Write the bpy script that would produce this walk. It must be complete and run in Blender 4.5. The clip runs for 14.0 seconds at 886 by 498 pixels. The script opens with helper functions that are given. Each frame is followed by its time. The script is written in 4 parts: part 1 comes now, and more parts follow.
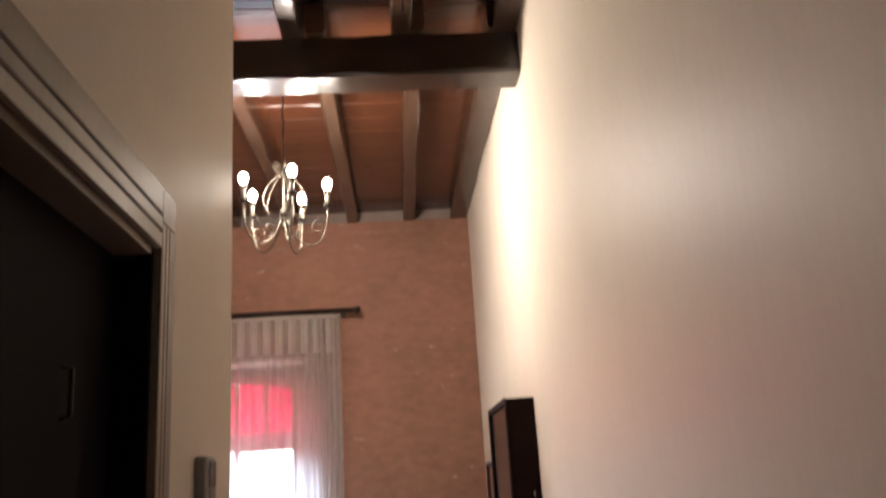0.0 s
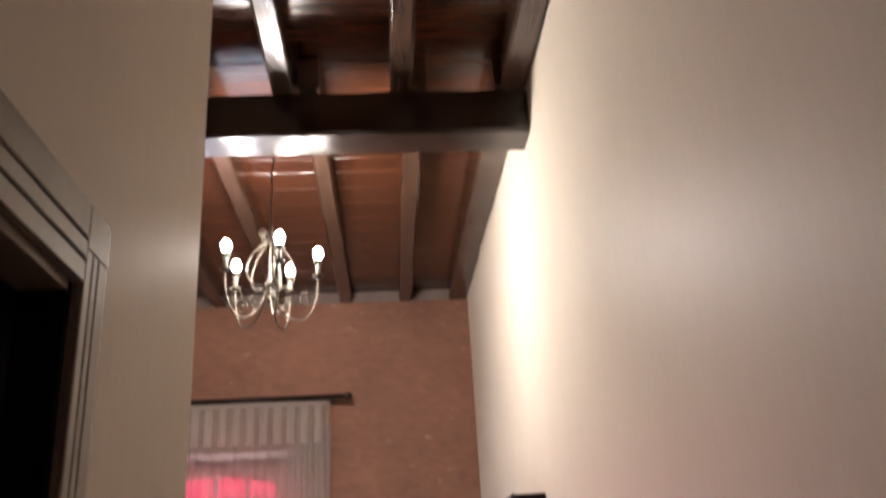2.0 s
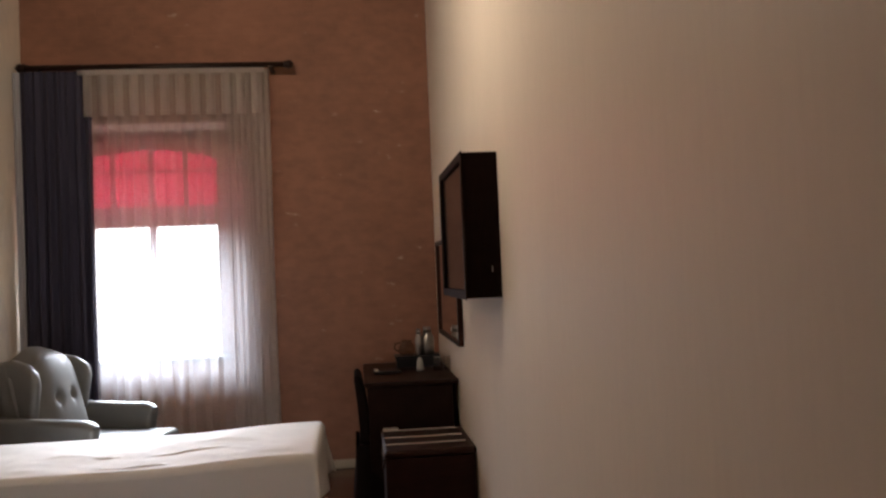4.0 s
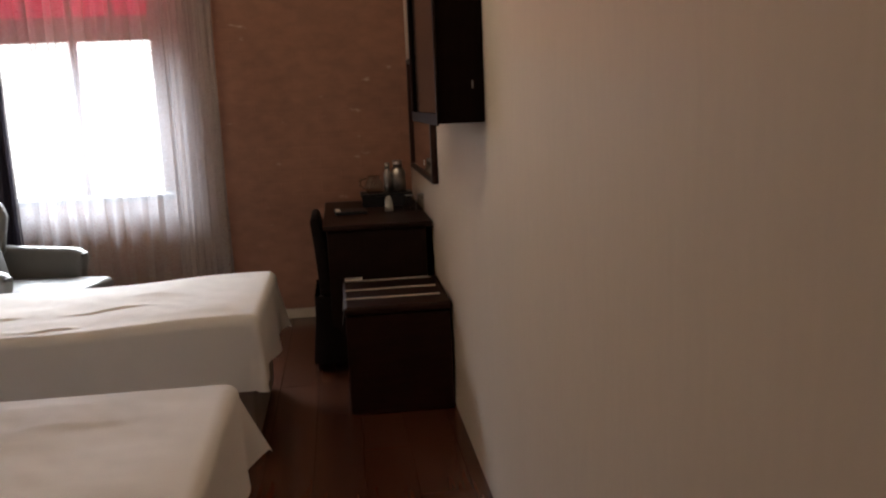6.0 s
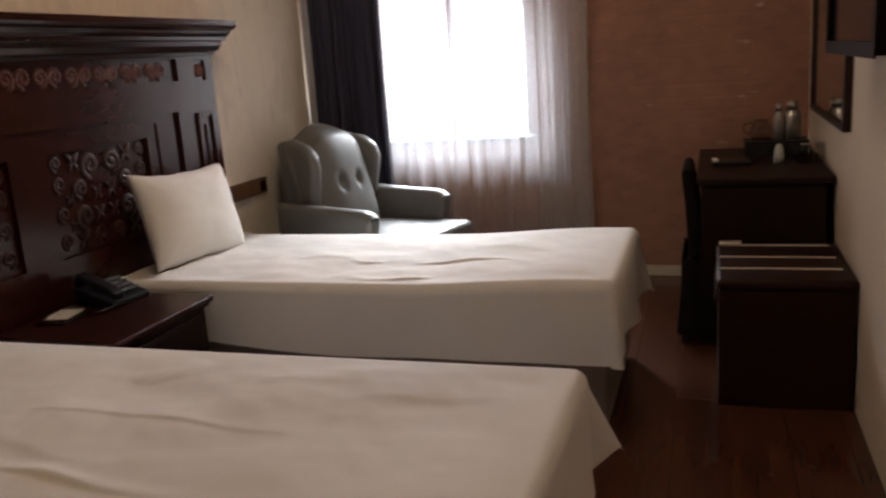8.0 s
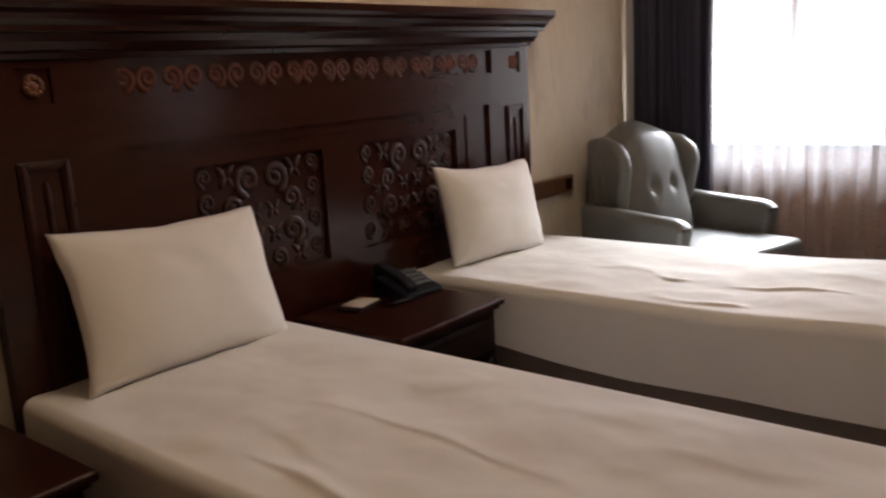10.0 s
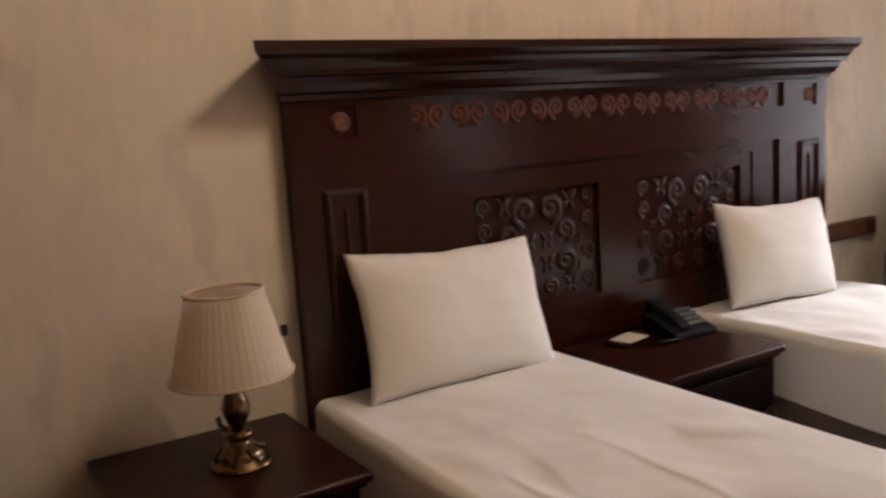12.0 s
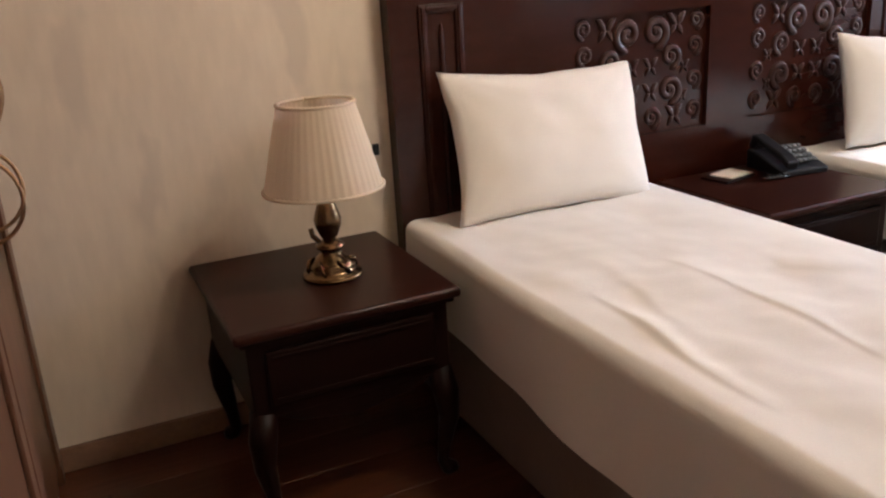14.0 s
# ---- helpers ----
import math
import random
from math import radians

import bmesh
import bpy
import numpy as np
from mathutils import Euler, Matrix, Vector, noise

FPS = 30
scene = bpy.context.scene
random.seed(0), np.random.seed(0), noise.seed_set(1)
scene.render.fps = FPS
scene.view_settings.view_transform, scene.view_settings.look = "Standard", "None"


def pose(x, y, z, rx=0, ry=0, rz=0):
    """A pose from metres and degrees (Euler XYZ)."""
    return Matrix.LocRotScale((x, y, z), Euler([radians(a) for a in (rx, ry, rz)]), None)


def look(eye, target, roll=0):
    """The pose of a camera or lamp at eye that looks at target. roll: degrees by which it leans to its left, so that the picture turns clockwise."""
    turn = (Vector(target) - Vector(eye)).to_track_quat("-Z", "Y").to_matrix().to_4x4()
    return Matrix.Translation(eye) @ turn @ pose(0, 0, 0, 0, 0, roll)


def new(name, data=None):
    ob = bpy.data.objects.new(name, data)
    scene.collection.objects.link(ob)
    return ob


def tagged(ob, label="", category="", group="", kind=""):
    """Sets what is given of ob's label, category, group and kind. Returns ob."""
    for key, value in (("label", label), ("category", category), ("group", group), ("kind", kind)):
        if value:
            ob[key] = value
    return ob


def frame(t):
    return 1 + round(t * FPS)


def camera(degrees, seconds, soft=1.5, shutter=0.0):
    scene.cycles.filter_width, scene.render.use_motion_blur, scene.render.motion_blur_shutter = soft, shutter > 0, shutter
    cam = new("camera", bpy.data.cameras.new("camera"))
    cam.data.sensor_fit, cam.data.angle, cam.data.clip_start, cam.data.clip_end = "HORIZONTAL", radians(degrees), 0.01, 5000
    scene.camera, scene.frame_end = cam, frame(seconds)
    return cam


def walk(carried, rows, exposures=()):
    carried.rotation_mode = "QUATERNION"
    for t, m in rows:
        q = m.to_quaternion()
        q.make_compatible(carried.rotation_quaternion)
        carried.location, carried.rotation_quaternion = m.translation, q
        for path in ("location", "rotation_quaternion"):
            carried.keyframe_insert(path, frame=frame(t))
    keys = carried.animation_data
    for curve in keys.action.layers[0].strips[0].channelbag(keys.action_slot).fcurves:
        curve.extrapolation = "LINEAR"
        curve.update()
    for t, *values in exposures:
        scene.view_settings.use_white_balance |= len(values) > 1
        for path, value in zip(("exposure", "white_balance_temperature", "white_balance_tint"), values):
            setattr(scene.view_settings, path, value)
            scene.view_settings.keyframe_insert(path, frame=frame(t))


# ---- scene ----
cam = camera(55.7, 14.0, soft=2.2, shutter=0.4)
EXPOSURES = [(0, 0.12, 6000, 11), (1.5, 0.12, 5650, 12), (2.5, -0.38, 5850, 12), (4, -0.97, 6650, 13), (6.5, -1.2, 6950, 13),
             (8, -1.2, 7000, 13), (9, -1.15, 7050, 13), (11.5, -1.0, 7150, 15), (12.5, -0.14, 6450, 12), (14, 0.19, 6200, 11)]
PATH = [
    (0, (0.013, -0.294, 1.518), (0.134, 1.631, 2.047), -3.6),
    (0.5, (0.04, -0.224, 1.552), (0.164, 1.624, 2.305), -3.7),
    (1, (0.06, -0.132, 1.579), (0.177, 1.675, 2.429), -3.9),
    (1.5, (0.055, -0.046, 1.577), (0.172, 1.747, 2.456), -4.1),
    (2, (-0.001, 0.124, 1.555), (0.142, 1.979, 2.29), -3.4),
    (2.5, (0.007, 0.254, 1.483), (0.182, 2.194, 1.936), -2.3),
    (3, (0.051, 0.398, 1.458), (0.23, 2.369, 1.751), -2.4),
    (3.5, (0.102, 0.51, 1.441), (0.287, 2.497, 1.585), -2.4),
    (4, (0.119, 0.684, 1.421), (0.326, 2.673, 1.473), -2.4),
    (4.2, (0.11, 0.759, 1.42), (0.351, 2.744, 1.419), -2.5),
    (6.3, (0.26, 1.529, 1.364), (0.483, 3.483, 1.001), -2.6),
    (6.5, (0.218, 1.562, 1.359), (0.399, 3.519, 0.992), -2.7),
    (7, (0.187, 1.682, 1.351), (0.171, 3.641, 0.949), -3.3),
    (7.5, (0.19, 1.826, 1.356), (-0.147, 3.75, 0.925), -4.5),
    (8, (0.209, 1.908, 1.367), (-0.403, 3.76, 0.923), -4.0),
    (8.5, (0.159, 1.969, 1.355), (-0.559, 3.775, 0.884), -3.2),
    (9, (0.094, 2.06, 1.351), (-0.708, 3.825, 0.861), -2.3),
    (9.2, (0.088, 2.091, 1.347), (-0.807, 3.814, 0.867), -2.6),
    (11.3, (0.138, 2.186, 1.401), (-1.377, 3.449, 1.071), -3.0),
    (11.5, (0.141, 2.181, 1.393), (-1.395, 3.423, 1.077), -3.1),
    (12, (0.139, 2.155, 1.366), (-1.544, 3.195, 1.07), -3.8),
    (12.5, (0.123, 2.161, 1.333), (-1.633, 3.044, 0.962), -3.9),
    (13, (0.112, 2.178, 1.304), (-1.623, 3.005, 0.752), -3.7),
    (13.5, (0.108, 2.174, 1.287), (-1.619, 2.974, 0.674), -3.6),
    (14, (0.119, 2.167, 1.283), (-1.607, 2.954, 0.651), -3.5),
]
walk(cam, [(t, look(eye, target, roll)) for t, eye, target, roll in PATH], EXPOSURES)

# world, lights
world = bpy.data.worlds.new("world")
scene.world = world
world.use_nodes = True
wn = world.node_tree.nodes
sky = wn.new("ShaderNodeTexSky")
sky.sky_type, sky.sun_disc = "NISHITA", False
sky.sun_elevation, sky.sun_rotation = radians(40), radians(150)
wn["Background"].inputs["Strength"].default_value = 0.1
world.node_tree.links.new(sky.outputs[0], wn["Background"].inputs[0])


def lamp(name, kind, m, energy, colour, **kw):
    d = bpy.data.lights.new(name, kind)
    d.energy, d.color = energy, colour
    if "size" in kw:
        d.shape, d.size, d.size_y = "RECTANGLE", kw["size"], kw["size_y"]
    if "radius" in kw:
        d.shadow_soft_size = kw["radius"]
    if "spread" in kw:
        d.spread = radians(kw["spread"])
    ob = new(name, d)
    ob.matrix_world = m
    return ob


BULB_POWER, WINDOW_POWER = 32.0, 4000.0
CHX, CHY, CHR, CHZ = -0.57, 4.12, 0.24, 3.135
for i in range(5):
    a = radians(72 * i)
    lamp("bulb_light", "POINT", pose(CHX + CHR * math.cos(a), CHY + CHR * math.sin(a), CHZ), BULB_POWER, (1.0, 0.845, 0.67), radius=0.026)
lamp("window_daylight", "AREA", pose(-1.43, 9.2, 2.75, 55, 0, 180), WINDOW_POWER, (0.75, 0.875, 1.0), size=2.6, size_y=1.7)


# materials
def mat(name, colour, rough=0.5, metal=0.0, vary=0.15, scale=(6, 6, 6), fine=(60, 60, 60), bump=0.1, bump_dist=0.004, coat=0.0, colour2=None, rnd=0.0, spec=0.5):
    m = bpy.data.materials.new(name)
    m.use_nodes = True
    n, l = m.node_tree.nodes, m.node_tree.links
    p = n["Principled BSDF"]
    p.inputs["Roughness"].default_value, p.inputs["Metallic"].default_value = rough, metal
    p.inputs["Coat Weight"].default_value, p.inputs["Coat Roughness"].default_value = coat, 0.12
    p.inputs["Specular IOR Level"].default_value = spec
    tc = n.new("ShaderNodeTexCoord")
    maps = []
    for s in (scale, fine):
        mp = n.new("ShaderNodeMapping")
        mp.inputs["Scale"].default_value = s
        l.new(tc.outputs["Object"], mp.inputs["Vector"])
        nz = n.new("ShaderNodeTexNoise")
        nz.inputs["Scale"].default_value, nz.inputs["Detail"].default_value = 1.0, 6.0
        l.new(mp.outputs[0], nz.inputs["Vector"])
        maps.append(nz)
    mixn = n.new("ShaderNodeMath")
    mixn.operation = "MULTIPLY_ADD"
    mixn.inputs[1].default_value = 0.45
    l.new(maps[1].outputs[0], mixn.inputs[0])
    half = n.new("ShaderNodeMath")
    half.operation = "MULTIPLY"
    half.inputs[1].default_value = 0.55
    l.new(maps[0].outputs[0], half.inputs[0])
    l.new(half.outputs[0], mixn.inputs[2])
    ramp = n.new("ShaderNodeValToRGB")
    c2 = colour2 or tuple(min(1, c * (1 + vary)) for c in colour)
    c1 = tuple(c * (1 - vary) for c in colour)
    ramp.color_ramp.elements[0].position, ramp.color_ramp.elements[1].position = 0.32, 0.68
    ramp.color_ramp.elements[0].color, ramp.color_ramp.elements[1].color = (*c1, 1), (*c2, 1)
    l.new(mixn.outputs[0], ramp.inputs[0])
    out = ramp.outputs[0]
    if rnd:
        oi = n.new("ShaderNodeObjectInfo")
        hs = n.new("ShaderNodeHueSaturation")
        mr = n.new("ShaderNodeMapRange")
        mr.inputs["To Min"].default_value, mr.inputs["To Max"].default_value = 1 - rnd, 1 + rnd
        l.new(oi.outputs["Random"], mr.inputs["Value"])
        l.new(mr.outputs[0], hs.inputs["Value"])
        l.new(out, hs.inputs["Color"])
        out = hs.outputs[0]
    l.new(out, p.inputs["Base Color"])
    if bump:
        b = n.new("ShaderNodeBump")
        b.inputs["Strength"].default_value, b.inputs["Distance"].default_value = bump, bump_dist
        l.new(mixn.outputs[0], b.inputs["Height"])
        l.new(b.outputs[0], p.inputs["Normal"])
    return m


M_PAPER = mat("cream_wallpaper", (0.70, 0.62, 0.52), 0.48, vary=0.032, scale=(3.5, 3.5, 1.3), fine=(45, 45, 7), bump=0.05, bump_dist=0.003, spec=0.08)
M_WHITE = mat("white_plaster", (0.74, 0.70, 0.64), 0.7, vary=0.04, bump=0.08)
M_TERRA = mat("terracotta_plaster", (0.226, 0.104, 0.064), 0.75, vary=0.22, scale=(1.4, 1.4, 1.9), fine=(11, 11, 20), bump=0.3, bump_dist=0.01)
def chipped(m, colour, scale, limit):
    """Small lighter flakes where the paint has come off."""
    n, l = m.node_tree.nodes, m.node_tree.links
    p = n["Principled BSDF"]
    src = p.inputs["Base Color"].links[0].from_socket
    tc, mp, nz, rp, mx = (n.new("ShaderNode" + k) for k in ("TexCoord", "Mapping", "TexNoise", "ValToRGB", "Mix"))
    mp.inputs["Scale"].default_value = scale
    l.new(tc.outputs["Object"], mp.inputs["Vector"])
    l.new(mp.outputs[0], nz.inputs["Vector"])
    nz.inputs["Scale"].default_value, nz.inputs["Detail"].default_value = 1.0, 3.0
    rp.color_ramp.elements[0].position, rp.color_ramp.elements[1].position = limit, limit + 0.10
    l.new(nz.outputs[0], rp.inputs[0])
    mx.data_type = "RGBA"
    l.new(rp.outputs[0], mx.inputs[0])
    l.new(src, mx.inputs[6])
    mx.inputs[7].default_value = (*colour, 1)
    l.new(mx.outputs[2], p.inputs["Base Color"])


def coursed(m, row, strength):
    """Faint courses of bricks showing through as relief."""
    n, l = m.node_tree.nodes, m.node_tree.links
    p = n["Principled BSDF"]
    old = p.inputs["Normal"].links[0].from_node
    tc, mp, br, bp = (n.new("ShaderNode" + k) for k in ("TexCoord", "Mapping", "TexBrick", "Bump"))
    mp.inputs["Rotation"].default_value = (radians(90), 0, 0)
    l.new(tc.outputs["Object"], mp.inputs["Vector"])
    l.new(mp.outputs[0], br.inputs["Vector"])
    br.inputs["Scale"].default_value, br.inputs["Row Height"].default_value, br.inputs["Brick Width"].default_value = 1.0, row, 0.26
    br.inputs["Mortar Size"].default_value, br.inputs["Mortar Smooth"].default_value = 0.008, 1.0
    bp.inputs["Strength"].default_value, bp.inputs["Distance"].default_value, bp.invert = strength, 0.006, True
    l.new(br.outputs["Fac"], bp.inputs["Height"])
    l.new(old.outputs[0], bp.inputs["Normal"])
    l.new(bp.outputs[0], p.inputs["Normal"])


coursed(M_TERRA, 0.075, 0.2)
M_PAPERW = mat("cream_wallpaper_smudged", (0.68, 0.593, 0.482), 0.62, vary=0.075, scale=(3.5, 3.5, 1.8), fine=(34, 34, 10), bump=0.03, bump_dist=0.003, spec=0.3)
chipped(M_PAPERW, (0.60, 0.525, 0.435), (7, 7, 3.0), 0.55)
chipped(M_TERRA, (0.42, 0.30, 0.24), (6, 6, 15), 0.69)
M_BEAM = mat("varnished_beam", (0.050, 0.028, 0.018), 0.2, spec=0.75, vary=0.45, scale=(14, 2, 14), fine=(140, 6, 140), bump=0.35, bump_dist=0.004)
# the cross beam has about a third of the joists' base colour
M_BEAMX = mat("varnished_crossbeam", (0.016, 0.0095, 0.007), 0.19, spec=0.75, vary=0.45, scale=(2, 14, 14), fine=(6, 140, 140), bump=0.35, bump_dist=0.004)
M_PLANK = mat("varnished_ceiling_plank", (0.062, 0.0205, 0.0085), 0.2, spec=0.75, vary=0.5, scale=(2, 9, 9), fine=(7, 60, 60), bump=0.75, bump_dist=0.004)
M_MAHOG = mat("mahogany_stain", (0.030, 0.0076, 0.0046), 0.2, spec=0.3, vary=0.16, scale=(6, 3, 14), fine=(30, 9, 30), bump=0.004, bump_dist=0.002)
M_MAHOGX = mat("mahogany_stain_flat", (0.024, 0.0066, 0.0044), 0.2, spec=0.32, vary=0.16, scale=(14, 3, 6), fine=(30, 8, 30), bump=0.004, bump_dist=0.002)
# bedside tables: redder, lighter top; body and legs in a darker brown
M_TOP = mat("mahogany_table_top", (0.025, 0.0068, 0.0040), 0.3, spec=0.16, vary=0.2, scale=(14, 3, 6), fine=(30, 8, 30), bump=0.02)
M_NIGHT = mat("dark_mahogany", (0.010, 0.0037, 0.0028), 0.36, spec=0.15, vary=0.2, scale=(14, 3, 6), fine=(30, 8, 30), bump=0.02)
M_CARVE = mat("carved_mahogany_rubbed", (0.032, 0.009, 0.0052), 0.36, spec=0.3, vary=0.4, scale=(25, 25, 25), fine=(120, 120, 120), bump=0.1)
M_FRIEZE = mat("carved_frieze_rubbed", (0.078, 0.0195, 0.008), 0.42, spec=0.25, vary=0.5, scale=(25, 25, 25), fine=(120, 120, 120), bump=0.1)
M_ROSE = mat("rubbed_rosette_wood", (0.15, 0.05, 0.021), 0.4, vary=0.4, scale=(60, 60, 60), fine=(200, 200, 200))
M_DARK = mat("dark_espresso_wood", (0.014, 0.006, 0.004), 0.45, spec=0.18, vary=0.35, scale=(5, 5, 14), fine=(60, 60, 12), bump=0.05)
M_BENCH = mat("red_brown_bench_wood", (0.022, 0.0075, 0.005), 0.42, spec=0.2, vary=0.3, scale=(5, 14, 5), fine=(12, 60, 60), bump=0.04)
M_DESKCL = mat("dark_chair_cloth", (0.010, 0.006, 0.0055), 0.9, spec=0.1, vary=0.3, bump=0.2)
M_FLOOR = mat("red_brown_laminate", (0.085, 0.030, 0.0155), 0.24, vary=0.22, scale=(9, 1.2, 9), fine=(60, 4, 60), bump=0.05, rnd=0.12)
M_CASING = mat("brown_door_casing", (0.19, 0.145, 0.105), 0.35, vary=0.15, scale=(10, 10, 2), fine=(80, 80, 8), bump=0.05)
M_WARD = mat("wardrobe_brown", (0.118, 0.055, 0.029), 0.4, vary=0.25, scale=(12, 12, 2), fine=(80, 80, 8), bump=0.05)
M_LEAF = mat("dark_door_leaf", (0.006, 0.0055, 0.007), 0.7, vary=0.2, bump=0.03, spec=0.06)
M_SHEET = mat("white_cotton", (0.80, 0.77, 0.72), 0.85, vary=0.03, scale=(5, 5, 5), fine=(300, 300, 300), bump=0.25, bump_dist=0.002, spec=0.2)
M_PILLOW = mat("white_pillowcase", (0.82, 0.785, 0.72), 0.85, vary=0.03, scale=(8, 8, 8), fine=(300, 300, 300), bump=0.2, bump_dist=0.002, spec=0.2)
M_BASE = mat("taupe_divan_cloth", (0.19, 0.145, 0.12), 0.9, vary=0.12, fine=(250, 250, 250), bump=0.2)
M_LEATHER = mat("grey_leather", (0.118, 0.114, 0.104), 0.42, vary=0.12, scale=(9, 9, 9), fine=(170, 170, 170), bump=0.25, bump_dist=0.002)
M_NAVY = mat("navy_blackout_cloth", (0.026, 0.024, 0.044), 0.85, vary=0.2, scale=(20, 20, 3), fine=(200, 200, 200), bump=0.1)
M_LINING = mat("grey_curtain_lining", (0.34, 0.33, 0.34), 0.9, vary=0.08, scale=(20, 20, 3), fine=(200, 200, 200), bump=0.1)
M_BRASS = mat("antique_brass", (0.17, 0.115, 0.062), 0.27, 1.0, vary=0.35, scale=(30, 30, 30), fine=(120, 120, 120))
M_GOLD = mat("aged_gilt_metal", (0.085, 0.072, 0.056), 0.3, 1.0, vary=0.15, scale=(30, 30, 30))
M_HANDLE = mat("worn_gilt_handle", (0.45, 0.30, 0.17), 0.3, 1.0, vary=0.2, scale=(30, 30, 30))
M_CHROME = mat("brushed_steel", (0.36, 0.35, 0.34), 0.22, 1.0, vary=0.08)
M_BLACK = mat("black_plastic", (0.010, 0.0105, 0.012), 0.4, spec=0.25, vary=0.2, bump=0.03)
M_KEY = mat("grey_key_plastic", (0.14, 0.15, 0.15), 0.5, vary=0.1)
M_GREY = mat("grey_plastic", (0.24, 0.23, 0.215), 0.45, vary=0.06)
M_LCD = mat("dark_display", (0.05, 0.06, 0.065), 0.15, vary=0.1, bump=0)
M_STEEL = mat("brushed_steel", (0.36, 0.34, 0.32), 0.38, 1.0, vary=0.08)
M_TVBOX = mat("matt_black_brown_lacquer", (0.013, 0.006, 0.0045), 0.75, spec=0.1, vary=0.3, scale=(5, 5, 14), fine=(60, 60, 12), bump=0.04)
M_CARD = mat("white_card", (0.75, 0.72, 0.65), 0.7, vary=0.05)
M_STRIP = mat("pale_metal_strip", (0.62, 0.57, 0.50), 0.4, 0.3, vary=0.12, scale=(20, 20, 20))
M_SKIRT = mat("beige_skirting", (0.45, 0.37, 0.28), 0.5, vary=0.1)
M_SKIRTB = mat("brown_skirting", (0.22, 0.13, 0.08), 0.45, vary=0.2)
M_FRAME = mat("window_frame_wood", (0.20, 0.10, 0.07), 0.5, vary=0.25, scale=(10, 10, 3))
M_SCREEN = mat("tv_screen", (0.01, 0.01, 0.011), 0.12, vary=0.1, bump=0)
M_CANDLE = mat("aged_candle_sleeve", (0.12, 0.10, 0.08), 0.45, vary=0.05)
M_STONE = mat("grey_wall_infill", (0.20, 0.15, 0.13), 0.8, vary=0.25, bump=0.5)
# near black only to keep the daylight lamp from turning the sill white
M_SILL = mat("darkened_sill", (0.022, 0.02, 0.02), 0.7, spec=0.2, vary=0.2, bump=0.2)
M_PORC = mat("white_porcelain", (0.4, 0.4, 0.38), 0.25, vary=0.03, bump=0)


def shader(name, build):
    m = bpy.data.materials.new(name)
    m.use_nodes = True
    n, l = m.node_tree.nodes, m.node_tree.links
    n.remove(n["Principled BSDF"])
    build(n, l, n["Material Output"])
    return m


def sheer_nodes(thin, thick):
    """Fine woven voile: part open weave, part thread, the share of thread running from thin to thick."""
    def f(n, l, out):
        tr, tl, df = n.new("ShaderNodeBsdfTransparent"), n.new("ShaderNodeBsdfTranslucent"), n.new("ShaderNodeBsdfDiffuse")
        tl.inputs["Color"].default_value = (0.54, 0.535, 0.57, 1)
        df.inputs["Color"].default_value = (0.74, 0.68, 0.60, 1)
        tr.inputs["Color"].default_value = (0.98, 0.96, 0.96, 1)
        a, b = n.new("ShaderNodeMixShader"), n.new("ShaderNodeMixShader")
        a.inputs[0].default_value = 0.5
        l.new(tl.outputs[0], a.inputs[1])
        l.new(df.outputs[0], a.inputs[2])
        tc, nz = n.new("ShaderNodeTexCoord"), n.new("ShaderNodeTexNoise")
        nz.inputs["Scale"].default_value = 220
        l.new(tc.outputs["Object"], nz.inputs["Vector"])
        mr = n.new("ShaderNodeMapRange")
        mr.inputs["To Min"].default_value, mr.inputs["To Max"].default_value = thin, thick
        l.new(nz.outputs[0], mr.inputs["Value"])
        l.new(mr.outputs[0], b.inputs[0])
        l.new(tr.outputs[0], b.inputs[1])
        l.new(a.outputs[0], b.inputs[2])
        l.new(b.outputs[0], out.inputs[0])
    return f


def tint_nodes(colour):
    def f(n, l, out):
        t, g, mx = n.new("ShaderNodeBsdfTransparent"), n.new("ShaderNodeBsdfGlossy"), n.new("ShaderNodeMixShader")
        t.inputs["Color"].default_value = (*colour, 1)
        g.inputs["Roughness"].default_value = 0.05
        mx.inputs[0].default_value = 0.06
        l.new(t.outputs[0], mx.inputs[1])
        l.new(g.outputs[0], mx.inputs[2])
        l.new(mx.outputs[0], out.inputs[0])
    return f


def glow_nodes(colour, strength):
    def f(n, l, out):
        e = n.new("ShaderNodeEmission")
        e.inputs["Color"].default_value, e.inputs["Strength"].default_value = (*colour, 1), strength
        l.new(e.outputs[0], out.inputs[0])
    return f


def shade_nodes(n, l, out):
    tl, df, mx = n.new("ShaderNodeBsdfTranslucent"), n.new("ShaderNodeBsdfDiffuse"), n.new("ShaderNodeMixShader")
    for s in (tl, df):
        s.inputs["Color"].default_value = (0.84, 0.735, 0.585, 1)
    mx.inputs[0].default_value = 0.6
    l.new(tl.outputs[0], mx.inputs[1])
    l.new(df.outputs[0], mx.inputs[2])
    l.new(mx.outputs[0], out.inputs[0])


M_SHEER = shader("sheer_voile", sheer_nodes(0.28, 0.44))
M_HEADER = shader("gathered_voile_heading", sheer_nodes(0.35, 0.55))
M_SHADE = shader("pleated_lampshade_cloth", shade_nodes)
M_RED = shader("red_pane", tint_nodes((0.42, 0.095, 0.14)))
M_TUMBLER = shader("clear_drinking_glass", tint_nodes((0.72, 0.70, 0.66)))
M_CLEAR = shader("clear_pane", tint_nodes((0.97, 0.98, 0.98)))
M_BULB = shader("lit_bulb", glow_nodes((1.0, 0.86, 0.68), 60.0))
M_OUT = shader("bright_day_outside", glow_nodes((0.93, 0.97, 1.0), 7.0))
